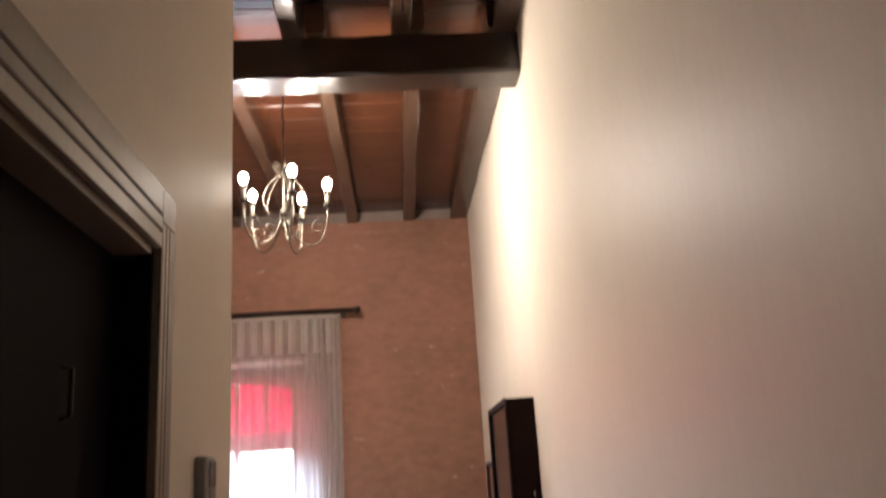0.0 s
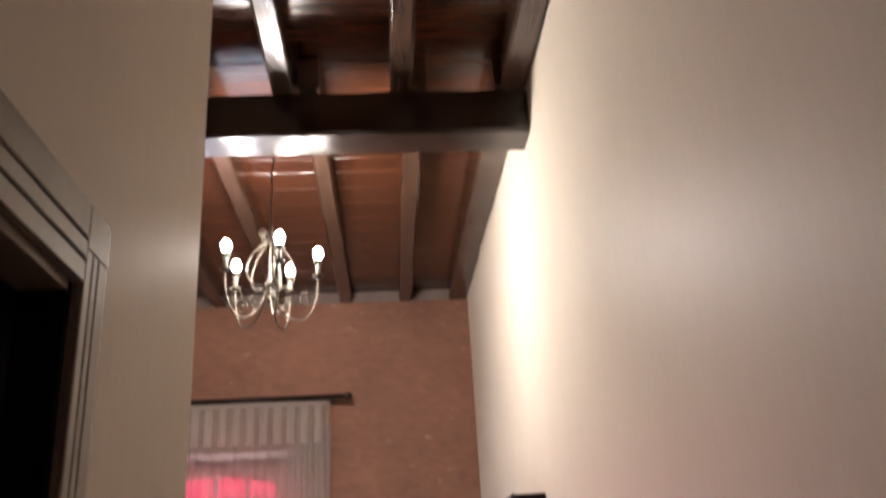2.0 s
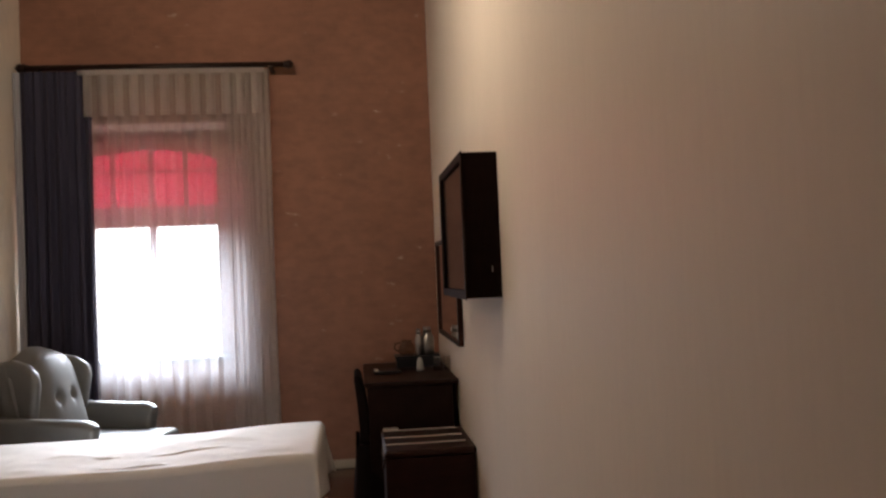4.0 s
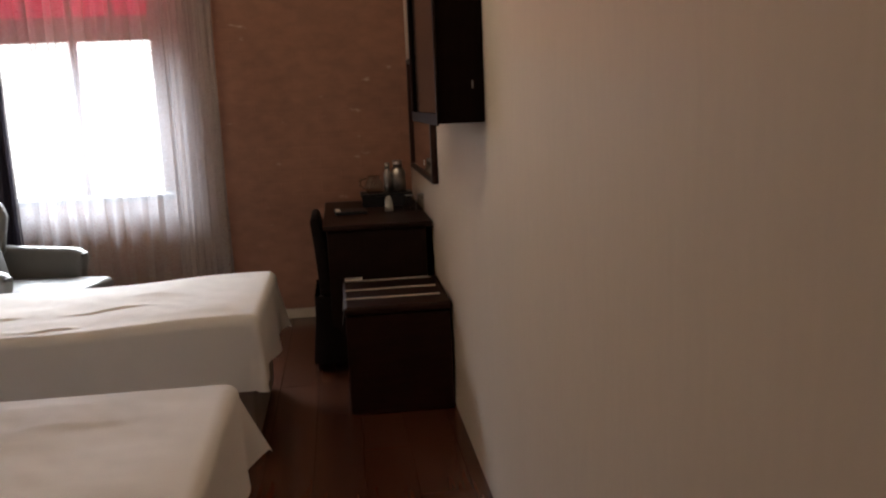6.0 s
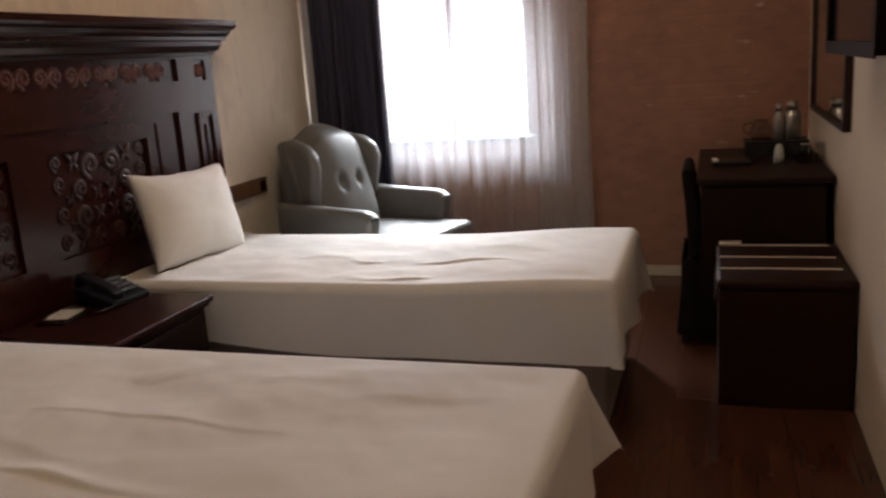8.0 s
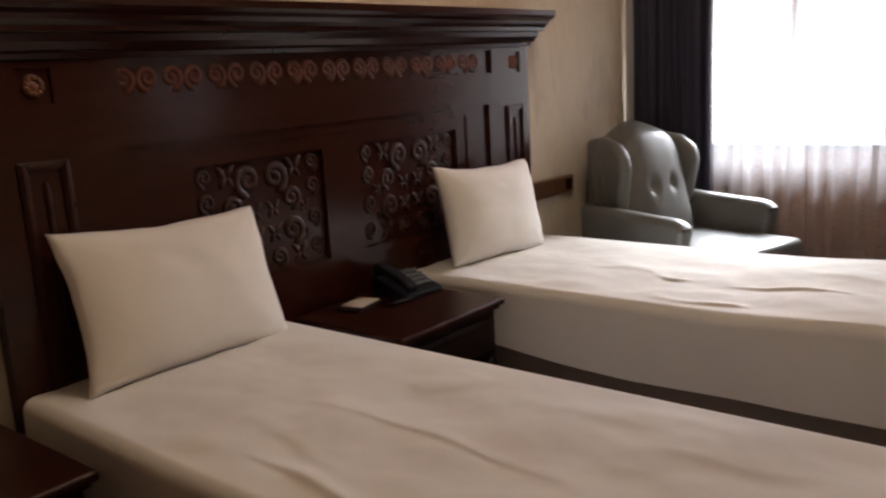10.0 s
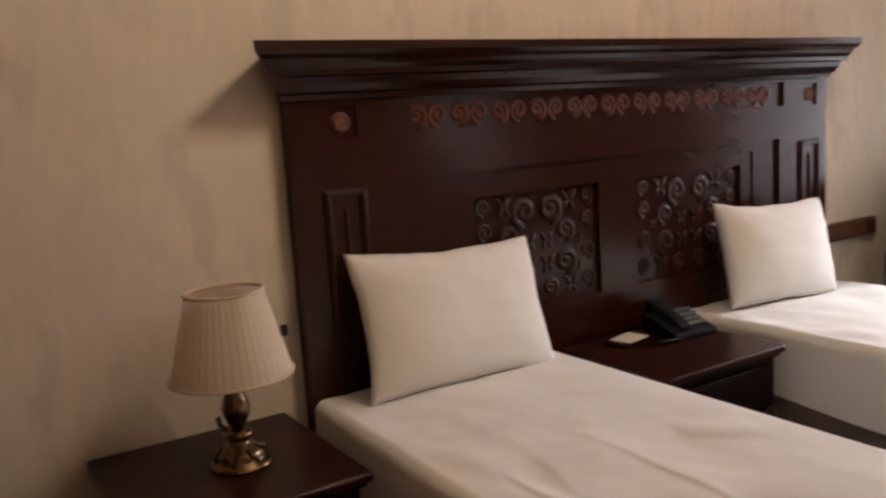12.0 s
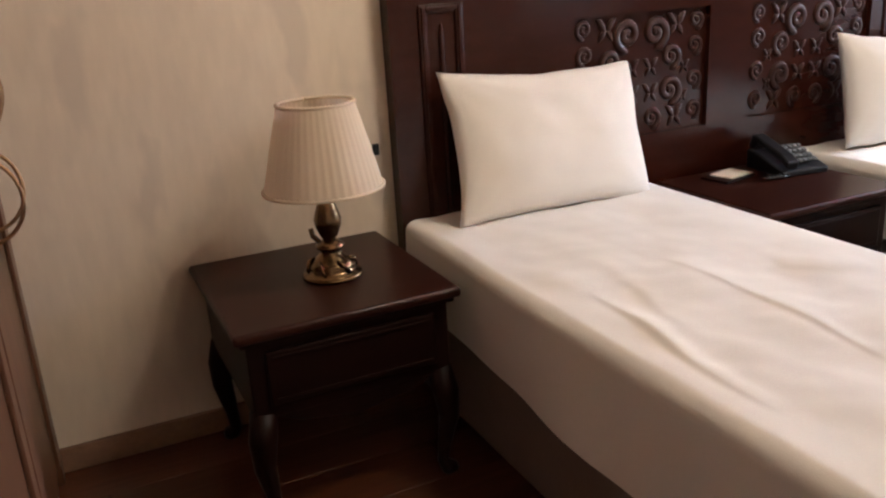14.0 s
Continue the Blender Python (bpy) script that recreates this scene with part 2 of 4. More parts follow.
M_MIRROR = mat("mirror_glass", (0.8, 0.8, 0.8), 0.03, 1.0, vary=0.0, bump=0)


# mesh helpers
def obj(name, bm, material, smooth=False):
    me = bpy.data.meshes.new(name)
    bm.normal_update()
    bm.to_mesh(me)
    bm.free()
    me.materials.append(material)
    if smooth:
        for p in me.polygons:
            p.use_smooth = True
    return new(name, me)


def part(name, bm, material, parent, label="", smooth=False, m=None):
    ob = obj(name, bm, material, smooth)
    ob.parent = parent
    if m is not None:
        ob.matrix_local = m
    if label:
        tagged(ob, label)
    return ob


def again(ob, m):
    """Another part on the same mesh under the same parent."""
    o = new(ob.name.split(".")[0], ob.data)
    o.parent = ob.parent
    o.matrix_local = m
    return o


def thing(name, m, label, category, group=""):
    ob = new(name)
    ob.matrix_world = m
    return tagged(ob, label, category, group)


def box(x0, x1, y0, y1, z0, z1, bevel=0.0, seg=2, bm=None):
    b = bmesh.new()
    vs = [b.verts.new((x, y, z)) for x in (x0, x1) for y in (y0, y1) for z in (z0, z1)]
    for f in ((0, 1, 3, 2), (4, 6, 7, 5), (0, 4, 5, 1), (2, 3, 7, 6), (0, 2, 6, 4), (1, 5, 7, 3)):
        b.faces.new([vs[i] for i in f])
    if bevel:
        bmesh.ops.bevel(b, geom=b.edges[:], offset=bevel, segments=seg, affect="EDGES", profile=0.5)
    if bm is None:
        return b
    return merge(bm, b)


def merge(bm, b, m=None):
    if m is not None:
        bmesh.ops.transform(b, matrix=m, verts=b.verts[:])
    tmp = bpy.data.meshes.new("tmp")
    b.to_mesh(tmp)
    b.free()
    bm.from_mesh(tmp)
    bpy.data.meshes.remove(tmp)
    return bm


def extrude(points, depth, bevel=0.0, seg=2, axis="y"):
    """A closed outline in (u, v) extruded along an axis by depth, centred on it."""
    b = bmesh.new()
    def put(u, v, d):
        return {"y": (u, d, v), "x": (d, u, v), "z": (u, v, d)}[axis]
    lo = [b.verts.new(put(u, v, -depth / 2)) for u, v in points]
    hi = [b.verts.new(put(u, v, depth / 2)) for u, v in points]
    n = len(points)
    b.faces.new(lo)
    b.faces.new(hi[::-1])
    for i in range(n):
        b.faces.new((lo[i], hi[i], hi[(i + 1) % n], lo[(i + 1) % n]))
    bmesh.ops.recalc_face_normals(b, faces=b.faces[:])
    if bevel:
        es = [e for e in b.edges if len(e.link_faces) == 2 and e.calc_face_angle(0) > 0.5]
        bmesh.ops.bevel(b, geom=es, offset=bevel, segments=seg, affect="EDGES", profile=0.5)
    return b


def tube(points, radius, sides=8, bm=None, cap=True):
    """A round tube along points; radius is a number or one for each point."""
    b = bm or bmesh.new()
    pts = [Vector(p) for p in points]
    rad = radius if isinstance(radius, (list, tuple)) else [radius] * len(pts)
    rings, up = [], Vector((0.31, 0.17, 0.93))
    for i, p in enumerate(pts):
        d = (pts[min(i + 1, len(pts) - 1)] - pts[max(i - 1, 0)]).normalized()
        s = d.cross(up)
        s = s.normalized() if s.length > 1e-4 else d.orthogonal().normalized()
        up = s.cross(d).normalized()
        rings.append([b.verts.new(p + (s * math.cos(k * math.tau / sides) + up * math.sin(k * math.tau / sides)) * rad[i]) for k in range(sides)])
    for r, q in zip(rings, rings[1:]):
        for k in range(sides):
            b.faces.new((r[k], r[(k + 1) % sides], q[(k + 1) % sides], q[k]))
    if cap:
        b.faces.new(rings[0][::-1])
        b.faces.new(rings[-1])
    return b


def lathe(profile, sides=24, bm=None, wobble=None):
    """A turned shape from (radius, z) pairs."""
    b = bm or bmesh.new()
    rings = []
    for r, z in profile:
        rings.append([b.verts.new((r * (wobble(k / sides) if wobble else 1) * math.cos(k * math.tau / sides), r * (wobble(k / sides) if wobble else 1) * math.sin(k * math.tau / sides), z)) for k in range(sides)])
    for r, q in zip(rings, rings[1:]):
        for k in range(sides):
            b.faces.new((r[k], r[(k + 1) % sides], q[(k + 1) % sides], q[k]))
    if profile[0][0] > 0.0005 and not wobble:
        b.faces.new(rings[0][::-1])
    if profile[-1][0] > 0.0005 and not wobble:
        b.faces.new(rings[-1])
    return b


def sheet(nu, nv, f):
    """A grid of nu by nv cells, f(u, v) giving the place for u and v from 0 to 1."""
    b = bmesh.new()
    g = [[b.verts.new(f(i / nu, j / nv)) for j in range(nv + 1)] for i in range(nu + 1)]
    for i in range(nu):
        for j in range(nv):
            b.faces.new((g[i][j], g[i + 1][j], g[i + 1][j + 1], g[i][j + 1]))
    return b


def structure(name, bm, material, label="", category=""):
    return tagged(obj(name, bm, material), label, category, "", "structure")


# large structure
XR, XL, XP, YF, YC, ZC = 0.71, -2.225, -0.44, 6.95, 2.02, 3.90
WX0, WX1, WZ0, WZ1 = -2.08, -0.735, 0.83, 2.585
structure("wall_east", box(XR, XR + 0.25, -1.3, YF + 0.6, -0.1, ZC + 0.3), M_PAPER, "cream textured wallpaper wall", "wall")
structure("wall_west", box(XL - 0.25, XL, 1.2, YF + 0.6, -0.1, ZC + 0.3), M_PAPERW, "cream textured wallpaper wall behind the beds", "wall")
b = box(XL, WX0, YF, YF + 0.6, -0.1, ZC - 0.105)
box(WX1, XR, YF, YF + 0.6, -0.1, ZC - 0.105, bm=b)
box(WX0, WX1, YF, YF + 0.6, -0.1, WZ0, bm=b)
box(WX0, WX1, YF, YF + 0.6, WZ1, ZC - 0.105, bm=b)
structure("wall_north", b, M_TERRA, "rough terracotta plaster wall with chipped paint", "wall")
edge = [(XL + 0.003, 3.70)] + [(XL + 0.003 + (XR - XL - 0.006) * i / 90, 3.788 + 0.009 * noise.noise((i * 0.45, 0.2, 0)) + 0.006 * noise.noise((i * 1.3, 4.2, 0))) for i in range(91)] + [(XR - 0.003, 3.70)]
b = extrude(edge, 0.012, axis="y")
bmesh.ops.translate(b, vec=(0, YF - 0.001, 0), verts=b.verts[:])
structure("wall_north_plaster_edge", b, M_TERRA, "uneven upper edge of the terracotta plaster", "wall")
structure("wall_north_infill", box(XL, XR, YF + 0.05, YF + 0.6, ZC - 0.105, ZC + 0.3), M_STONE, "grey masonry between the joist ends", "wall")
DY0, DY1, DZ = 0.50, 1.27, 1.975
b = box(XP - 0.12, XP, -1.3, DY0, -0.1, ZC + 0.3)
box(XP - 0.12, XP, DY1, YC, -0.1, ZC + 0.3, bm=b)
box(XP - 0.12, XP, DY0, DY1, DZ, ZC + 0.3, bm=b)
structure("wall_partition", b, M_PAPER, "cream wallpapered partition wall beside the passage", "wall")
structure("wall_south_bedroom", box(XL, XP - 0.12, 1.2, 1.38, -0.1, ZC + 0.3), M_PAPER, "cream wall behind the wardrobe", "wall")
structure("wall_south", box(XP - 0.12, XR, -1.5, -1.3, -0.1, ZC + 0.3), M_PAPER, "cream wall at the passage end", "wall")

# ceiling: boards across, one mesh
b = bmesh.new()
y = -1.3
while y < YF + 0.05:
    w = random.uniform(0.17, 0.24)
    dz = random.uniform(-0.004, 0.004)
    box(XL - 0.05, XR + 0.05, y + 0.002, min(y + w, YF + 0.1) - 0.002, ZC + dz, ZC + 0.03, 0.003, 1, bm=b)
    y += w
box(XL - 0.1, XR + 0.1, -1.4, YF + 0.2, ZC + 0.035, ZC + 0.1, bm=b)
structure("ceiling", b, M_PLANK, "varnished red-brown wooden ceiling boards", "ceiling")


def rough_beam(x0, x1, y0, y1, z0, z1, along, seed, rise=0.0):
    """A hewn beam with slightly uneven edges."""
    rnd = random.Random(seed)
    n = 14
    b = bmesh.new()
    rings = []
    for i in range(n + 1):
        t = i / n
        j = [rnd.uniform(-0.004, 0.004) for _ in range(8)]
        if along == "y":
            c = 0.012
            prof = [(x0 + c, z0), (x1 - c, z0), (x1, z0 + c), (x1, z1), (x0, z1), (x0, z0 + c)]
            rings.append([b.verts.new((px + j[k], y0 + (y1 - y0) * t, pz + j[(k + 3) % 8] + (rise * t if k not in (3, 4) else 0))) for k, (px, pz) in enumerate(prof)])
        else:
            c = 0.014
            prof = [(y0 + c, z0), (y1 - c, z0), (y1, z0 + c), (y1, z1), (y0, z1), (y0, z0 + c)]
            rings.append([b.verts.new((x0 + (x1 - x0) * t, py + j[k], pz + j[(k + 3) % 8])) for k, (py, pz) in enumerate(prof)])
    m = len(rings[0])
    for r, q in zip(rings, rings[1:]):
        for k in range(m):
            b.faces.new((r[k], r[(k + 1) % m], q[(k + 1) % m], q[k]))
    b.faces.new(rings[0])
    b.faces.new(rings[-1][::-1])
    bmesh.ops.recalc_face_normals(b, faces=b.faces[:])
    return b


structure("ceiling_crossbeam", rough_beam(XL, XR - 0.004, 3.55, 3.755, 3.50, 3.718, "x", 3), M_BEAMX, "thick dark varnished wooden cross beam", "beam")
for i, x in enumerate((-2.05, -1.52, -0.985, -0.447, 0.107, 0.65)):
    structure("ceiling_joist", rough_beam(x - 0.05 - 0.02 * (i == 5), x + 0.055, -1.3, 3.80, 3.722, ZC - 0.006, "y", 10 + i), M_BEAM, "dark varnished wooden ceiling joist", "joist")["group"] = "ceiling joists"
for i, x in enumerate((-1.90, -1.38, -0.863, -0.328, 0.176, 0.63)):
    structure("ceiling_joist", rough_beam(x - 0.05 - 0.03 * (i == 5), x + 0.05 + 0.025 * (i == 5), 3.52, YF + 0.04, 3.726, ZC - 0.006, "y", 30 + i, 0.065), M_BEAM, "dark varnished wooden ceiling joist", "joist")["group"] = "ceiling joists"

for i, (x, y, ln) in enumerate(((-0.447, 2.35, 0.16), (-0.43, 3.05, 0.10), (0.107, 2.80, 0.22), (0.118, 3.22, 0.14), (0.64, 2.55, 0.20), (-0.46, 1.75, 0.18), (0.10, 1.95, 0.15))):
    pts = [(x + 0.012 * noise.noise((k * 0.9, i, 0)), y + ln * k / 8, 3.7215) for k in range(9)]
    structure("beam_crack", tube(pts, [0.0005 + 0.0028 * math.sin(math.pi * k / 8) for k in range(9)], 5), M_LEAF, "thin dark drying crack in the joist", "crack")

structure("baseboard_north", box(XL, XR, YF - 0.015, YF, 0, 0.065, 0.004), M_SKIRT, "beige skirting along the terracotta wall", "skirting")
structure("baseboard_west", box(XL, XL + 0.015, 2.0, YF - 0.015, 0, 0.075, 0.004), M_SKIRTB, "brown skirting board", "skirting")

# bathroom door in the partition
door = tagged(new("door_1"), "dark closed door in a grooved brown casing", "door", "", "structure")
door.matrix_world = pose(XP, 0, 0)
part("door_leaf", box(-0.105, -0.065, DY0 + 0.015, DY1 - 0.015, 0.01, DZ - 0.015, 0.004), M_LEAF, door, "dark glossy door leaf")
part("handle", tube([(-0.06, 1.02, 1.64), (-0.045, 1.02, 1.645), (-0.045, 1.02, 1.715), (-0.06, 1.02, 1.72)], 0.004), M_BLACK, door, "thin upright dark metal handle")
CW, CT = 0.092, 0.123
for name, (y0, y1, z0, z1) in (("casing_side", (DY1, DY1 + CW, 0, DZ + CT)), ("casing_side", (DY0 - CW, DY0, 0, DZ + CT)), ("casing_top", (DY0, DY1, DZ, DZ + CT))):
    b = box(0.0, 0.008, y0, y1, z0, z1)
    for k0, k1 in ((0.0, 0.26), (0.30, 0.52), (0.56, 1.0)):
        if name == "casing_side":
            box(0.008, 0.016, y0 + (y1 - y0) * k0, y0 + (y1 - y0) * k1, z0, z1 - 0.07, 0.002, 1, bm=b)
        else:
            box(0.008, 0.016, y0, y1, z0 + (z1 - z0) * k0, z0 + (z1 - z0) * k1, 0.002, 1, bm=b)
    if name == "casing_side":
        box(0.008, 0.016, y0, y1, z1 - 0.07, z1, 0.002, 1, bm=b)
    part(name, b, M_CASING, door)
# side jambs take the near-black leaf colour: shade of the opening painted in
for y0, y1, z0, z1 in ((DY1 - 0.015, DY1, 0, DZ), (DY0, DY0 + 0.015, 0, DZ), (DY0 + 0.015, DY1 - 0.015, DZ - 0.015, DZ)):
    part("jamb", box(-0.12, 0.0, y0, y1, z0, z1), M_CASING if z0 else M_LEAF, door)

# window in the recess
win = tagged(new("window_1"), "arched wooden window with red upper panes", "window", "", "structure")
WY = 7.25
win.matrix_world = pose(0, WY, 0)
WF0, WF1, wc = WX0 + 0.13, WX1 - 0.19, -1.41
part("window_frame", box(WX0, WF0, 0, 0.07, WZ0, WZ1, 0.004), M_FRAME, win)
part("window_frame", box(WF1, WX1, 0, 0.07, WZ0, WZ1, 0.004), M_FRAME, win)
part("mullion", box(wc - 0.024, wc + 0.024, 0.002, 0.068, 2.004, 2.43, 0.004), M_FRAME, win)
part("mullion", box(wc - 0.022, wc + 0.022, 0.002, 0.068, WZ0 + 0.02, 1.85, 0.004), M_FRAME, win)
part("transom", box(WF0, WF1, -0.004, 0.074, 1.85, 2.004, 0.006), M_FRAME, win)
part("window_frame", box(WF0, WF1, 0, 0.07, WZ0, WZ0 + 0.02, 0.004), M_FRAME, win)
head = [(WF0, WZ1 - 0.007), (WF1, WZ1 - 0.007)] + [(WF1 + (WF0 - WF1) * i / 16, 2.36 + 0.075 * math.sin(math.pi * i / 16) ** 0.8) for i in range(17)]
part("arch_head", extrude(head, 0.07, axis="y"), M_FRAME, win, "curved wooden window head", m=pose(0, 0.034, 0))
rib = [(WF1 + 0.01 + (WF0 - WF1 - 0.02) * i / 16, 2.44 + 0.075 * math.sin(math.pi * i / 16) ** 0.8) for i in range(17)]
rib += [(x, z + 0.022) for x, z in rib[::-1]]
part("arch_moulding", extrude(rib, 0.02, axis="y"), M_FRAME, win, m=pose(0, -0.009, 0))
for x0, x1, w0, w1 in ((WF0, wc - 0.024, WF0, wc - 0.022), (wc + 0.024, WF1, wc + 0.022, WF1)):
    part("red_pane", box(x0, x1, 0.03, 0.036, 2.004, 2.44), M_RED, win, "red glass pane")
    part("pane", box(w0, w1, 0.03, 0.036, WZ0 + 0.02, 1.85), M_CLEAR, win).visible_shadow = False
    part("glazing_bar", box((x0 + x1) / 2 - 0.018, (x0 + x1) / 2 + 0.018, 0.012, 0.056, 2.004, 2.42, 0.003), M_FRAME, win)
    part("glazing_bar", box(x0, x1, 0.014, 0.054, 2.262, 2.284, 0.003), M_FRAME, win)
part("window_sill", box(WX0 + 0.008, WX1 - 0.008, -0.28, -0.003, WZ0 + 0.001, WZ0 + 0.03, 0.006), M_SILL, win, "dark grey stone window sill")
structure("backdrop_outside", box(-9, 6, 11.0, 11.05, -1.5, 6.5), M_OUT, "bright overexposed daylight outside the window", "backdrop")

# window recess lining of pale plaster
for nm, bb in (("recess_side", (WX0, WX0 + 0.006, YF + 0.01, WY, WZ0 + 0.006, WZ1 - 0.006)), ("recess_side", (WX1 - 0.006, WX1, YF + 0.01, WY, WZ0 + 0.006, WZ1 - 0.006)), ("recess_head", (WX0 + 0.006, WX1 - 0.006, YF + 0.01, WY, WZ1 - 0.006, WZ1))):
    structure("window_" + nm, box(*bb), M_WHITE, "pale plastered window recess", "reveal")


# curtains
def curtain(name, x0, x1, y, z0, z1, folds, amp, material, label, category, seed, nu=160, nv=24, lap=0.0):
    rnd = random.Random(seed)
    ph = [rnd.uniform(-0.9, 0.9) for _ in range(folds + 3)]

    def f(u, v):
        k = u * folds
        i = int(k)
        p = ph[i] + (ph[i + 1] - ph[i]) * (k - i)
        z = z1 + (z0 - z1) * v
        spread = 0.75 + 0.25 * v + 0.12 * math.sin(3 * v + p)
        dy = amp * spread * (math.sin(math.tau * k + p * 0.7) + 0.25 * math.sin(math.tau * 2.3 * k + p))
        x = x0 + (x1 - x0) * u + 0.012 * math.sin(math.tau * k * 0.5 + 4 * v) * v + lap * (0.6 + 0.4 * v + 0.5 * p) * math.sin(2 * math.tau * k + p)
        return (x, y + dy, z + 0.004 * math.sin(math.tau * k))

    root = thing(name, pose((x0 + x1) / 2, y, 0), label, category)
    part("curtain_panel", sheet(nu, nv, f), material, root, smooth=True, m=pose(-(x0 + x1) / 2, -y, 0))
    return root


curtain("sheer_curtain", -1.76, -0.48, 6.785, 0.03, 2.925, 12, 0.036, M_SHEER, "sheer white voile curtain hanging to the floor", "curtain", 5, 420, lap=0.014)
sc = bpy.data.objects["sheer_curtain"]
pl = None
for k in range(12):
    m = pose(-1.70 + k * 0.105 + 1.12, -0.062 - 0.004 * (k % 2), 2.745)
    pl = again(pl, m) if pl else part("pleat", sheet(8, 8, lambda u, v: (-0.031 + 0.062 * u, -0.018 * math.sin(math.pi * u), 0.15 - 0.30 * v)), M_HEADER, sc, smooth=True, m=m)
part("heading_tape", box(-0.64, 0.64, -0.082, -0.078, 2.885, 2.922), M_HEADER, sc, "plain woven heading tape")
curtain("gathered_sheer_curtain", -0.77, -0.45, 6.765, 0.03, 2.924, 7, 0.020, M_SHEER, "gathered sheer curtain edge hanging in tight folds", "curtain", 8, 260, lap=0.012)
curtain("curtain_lining", -2.215, -2.165, 6.765, 0.03, 2.924, 2, 0.010, M_LINING, "pale grey lining edge of the blackout curtain", "curtain", 9, 40)
curtain("blackout_curtain", -2.17, -1.685, 6.75, 0.03, 2.925, 7, 0.026, M_NAVY, "dark navy blackout curtain drawn to the side", "curtain", 6, 160)

rod = thing("curtain_rod", pose(0, 6.8, 2.965), "dark wooden double curtain rod with turned finials", "curtain rod")
for dy, z in ((0.05, 0.012), (-0.035, -0.01)):
    part("pole", tube([(-2.13, dy, z), (-0.345, dy, z)], 0.019, 12), M_DARK, rod, smooth=True)
    for x, s in ((-0.345, 1), (-2.13, -1)):
        fb = lathe([(0.019, 0), (0.027, 0.006), (0.02, 0.014), (0.031, 0.03), (0.027, 0.048), (0.012, 0.06), (0, 0.064)], 14)
        part("finial", fb, M_DARK, rod, smooth=True, m=pose(x, dy, z, 0, 90 * s, 0))
for x in (-2.05, -0.44):
    part("bracket", box(x - 0.015, x + 0.015, -0.05, 0.148, -0.035, -0.015, 0.004), M_DARK, rod)

# television cabinet on the east wall
tv = thing("wall_television", pose(XR, 4.08, 1.303), "dark television in a deep wooden wall box", "television")
part("cabinet_side", box(-0.145, 0, 0, 0.02, 0, 0.6, 0.003), M_TVBOX, tv)
part("cabinet_side", box(-0.145, 0, 0.86, 0.88, 0, 0.6, 0.003), M_TVBOX, tv)
part("cabinet_top", box(-0.145, 0, 0.02, 0.86, 0.58, 0.6, 0.003), M_TVBOX, tv)
part("cabinet_bottom", box(-0.145, 0, 0.02, 0.86, 0, 0.02, 0.003), M_TVBOX, tv)
part("bezel", box(-0.152, -0.147, -0.006, 0.886, -0.006, 0.032, 0.002), M_TVBOX, tv)
part("bezel", box(-0.152, -0.147, -0.006, 0.886, 0.572, 0.606, 0.002), M_TVBOX, tv)
part("bezel", box(-0.152, -0.147, -0.006, 0.03, 0.032, 0.572, 0.002), M_TVBOX, tv)
part("bezel", box(-0.152, -0.147, 0.85, 0.886, 0.032, 0.572, 0.002), M_TVBOX, tv)
part("screen", box(-0.138, -0.11, 0.021, 0.859, 0.021, 0.579), M_SCREEN, tv, "black switched-off screen")
part("keyhole", box(-0.04, -0.034, -0.003, 0.0, 0.105, 0.13, 0.001), M_STEEL, tv, "small steel lock")

# mirror
mir = thing("wall_mirror", pose(XR, 5.42, 0.985), "wood-framed rectangular mirror hung over the desk", "mirror")
MW, MH = 1.17, 0.64
part("mirror_glass", box(-0.018, -0.012, 0.024, MW - 0.024, 0.024, MH - 0.024), M_MIRROR, mir)
for y0, y1, z0, z1 in ((0, 0.026, 0, MH), (MW - 0.026, MW, 0, MH), (0.026, MW - 0.026, 0, 0.026), (0.026, MW - 0.026, MH - 0.026, MH)):
    part("mirror_frame", box(-0.032, 0, y0, y1, z0, z1, 0.006), M_BENCH, mir)
# small white square low on the glass
part("white_square", box(-0.0195, -0.0185, 0.455, 0.483, 0.058, 0.086), M_CARD, mir, "small white square on the mirror glass")
part("back_board", box(-0.011, -0.001, 0.027, MW - 0.027, 0.027, MH - 0.027), M_DARK, mir)


# beds
def wrinkle(x, y, lines):
    h = 0.010 * noise.noise((x * 3.1, y * 3.1, 0.3)) + 0.007 * noise.noise((x * 6.5, y * 7.5, 1.7)) + 0.0016 * noise.noise((x * 19, y * 15, 3.1))
    for (ax, ay, bx, by, w, a) in lines:
        dx, dy = bx - ax, by - ay
        n = math.hypot(dx, dy)
        t = max(0, min(1, ((x - ax) * dx + (y - ay) * dy) / (n * n)))
        bend = 0.018 * math.sin(5 * t + 9 * ax)
        d = ((y - ay) * dx - (x - ax) * dy) / n - bend
        fade = math.sin(math.pi * t) ** 0.7 if 0 < t < 1 else 0
        h += 1.6 * a * fade * (math.exp(-(d / (2.6 * w)) ** 2) if d > 0 else math.exp(-(d / (0.7 * w)) ** 2))
    return h


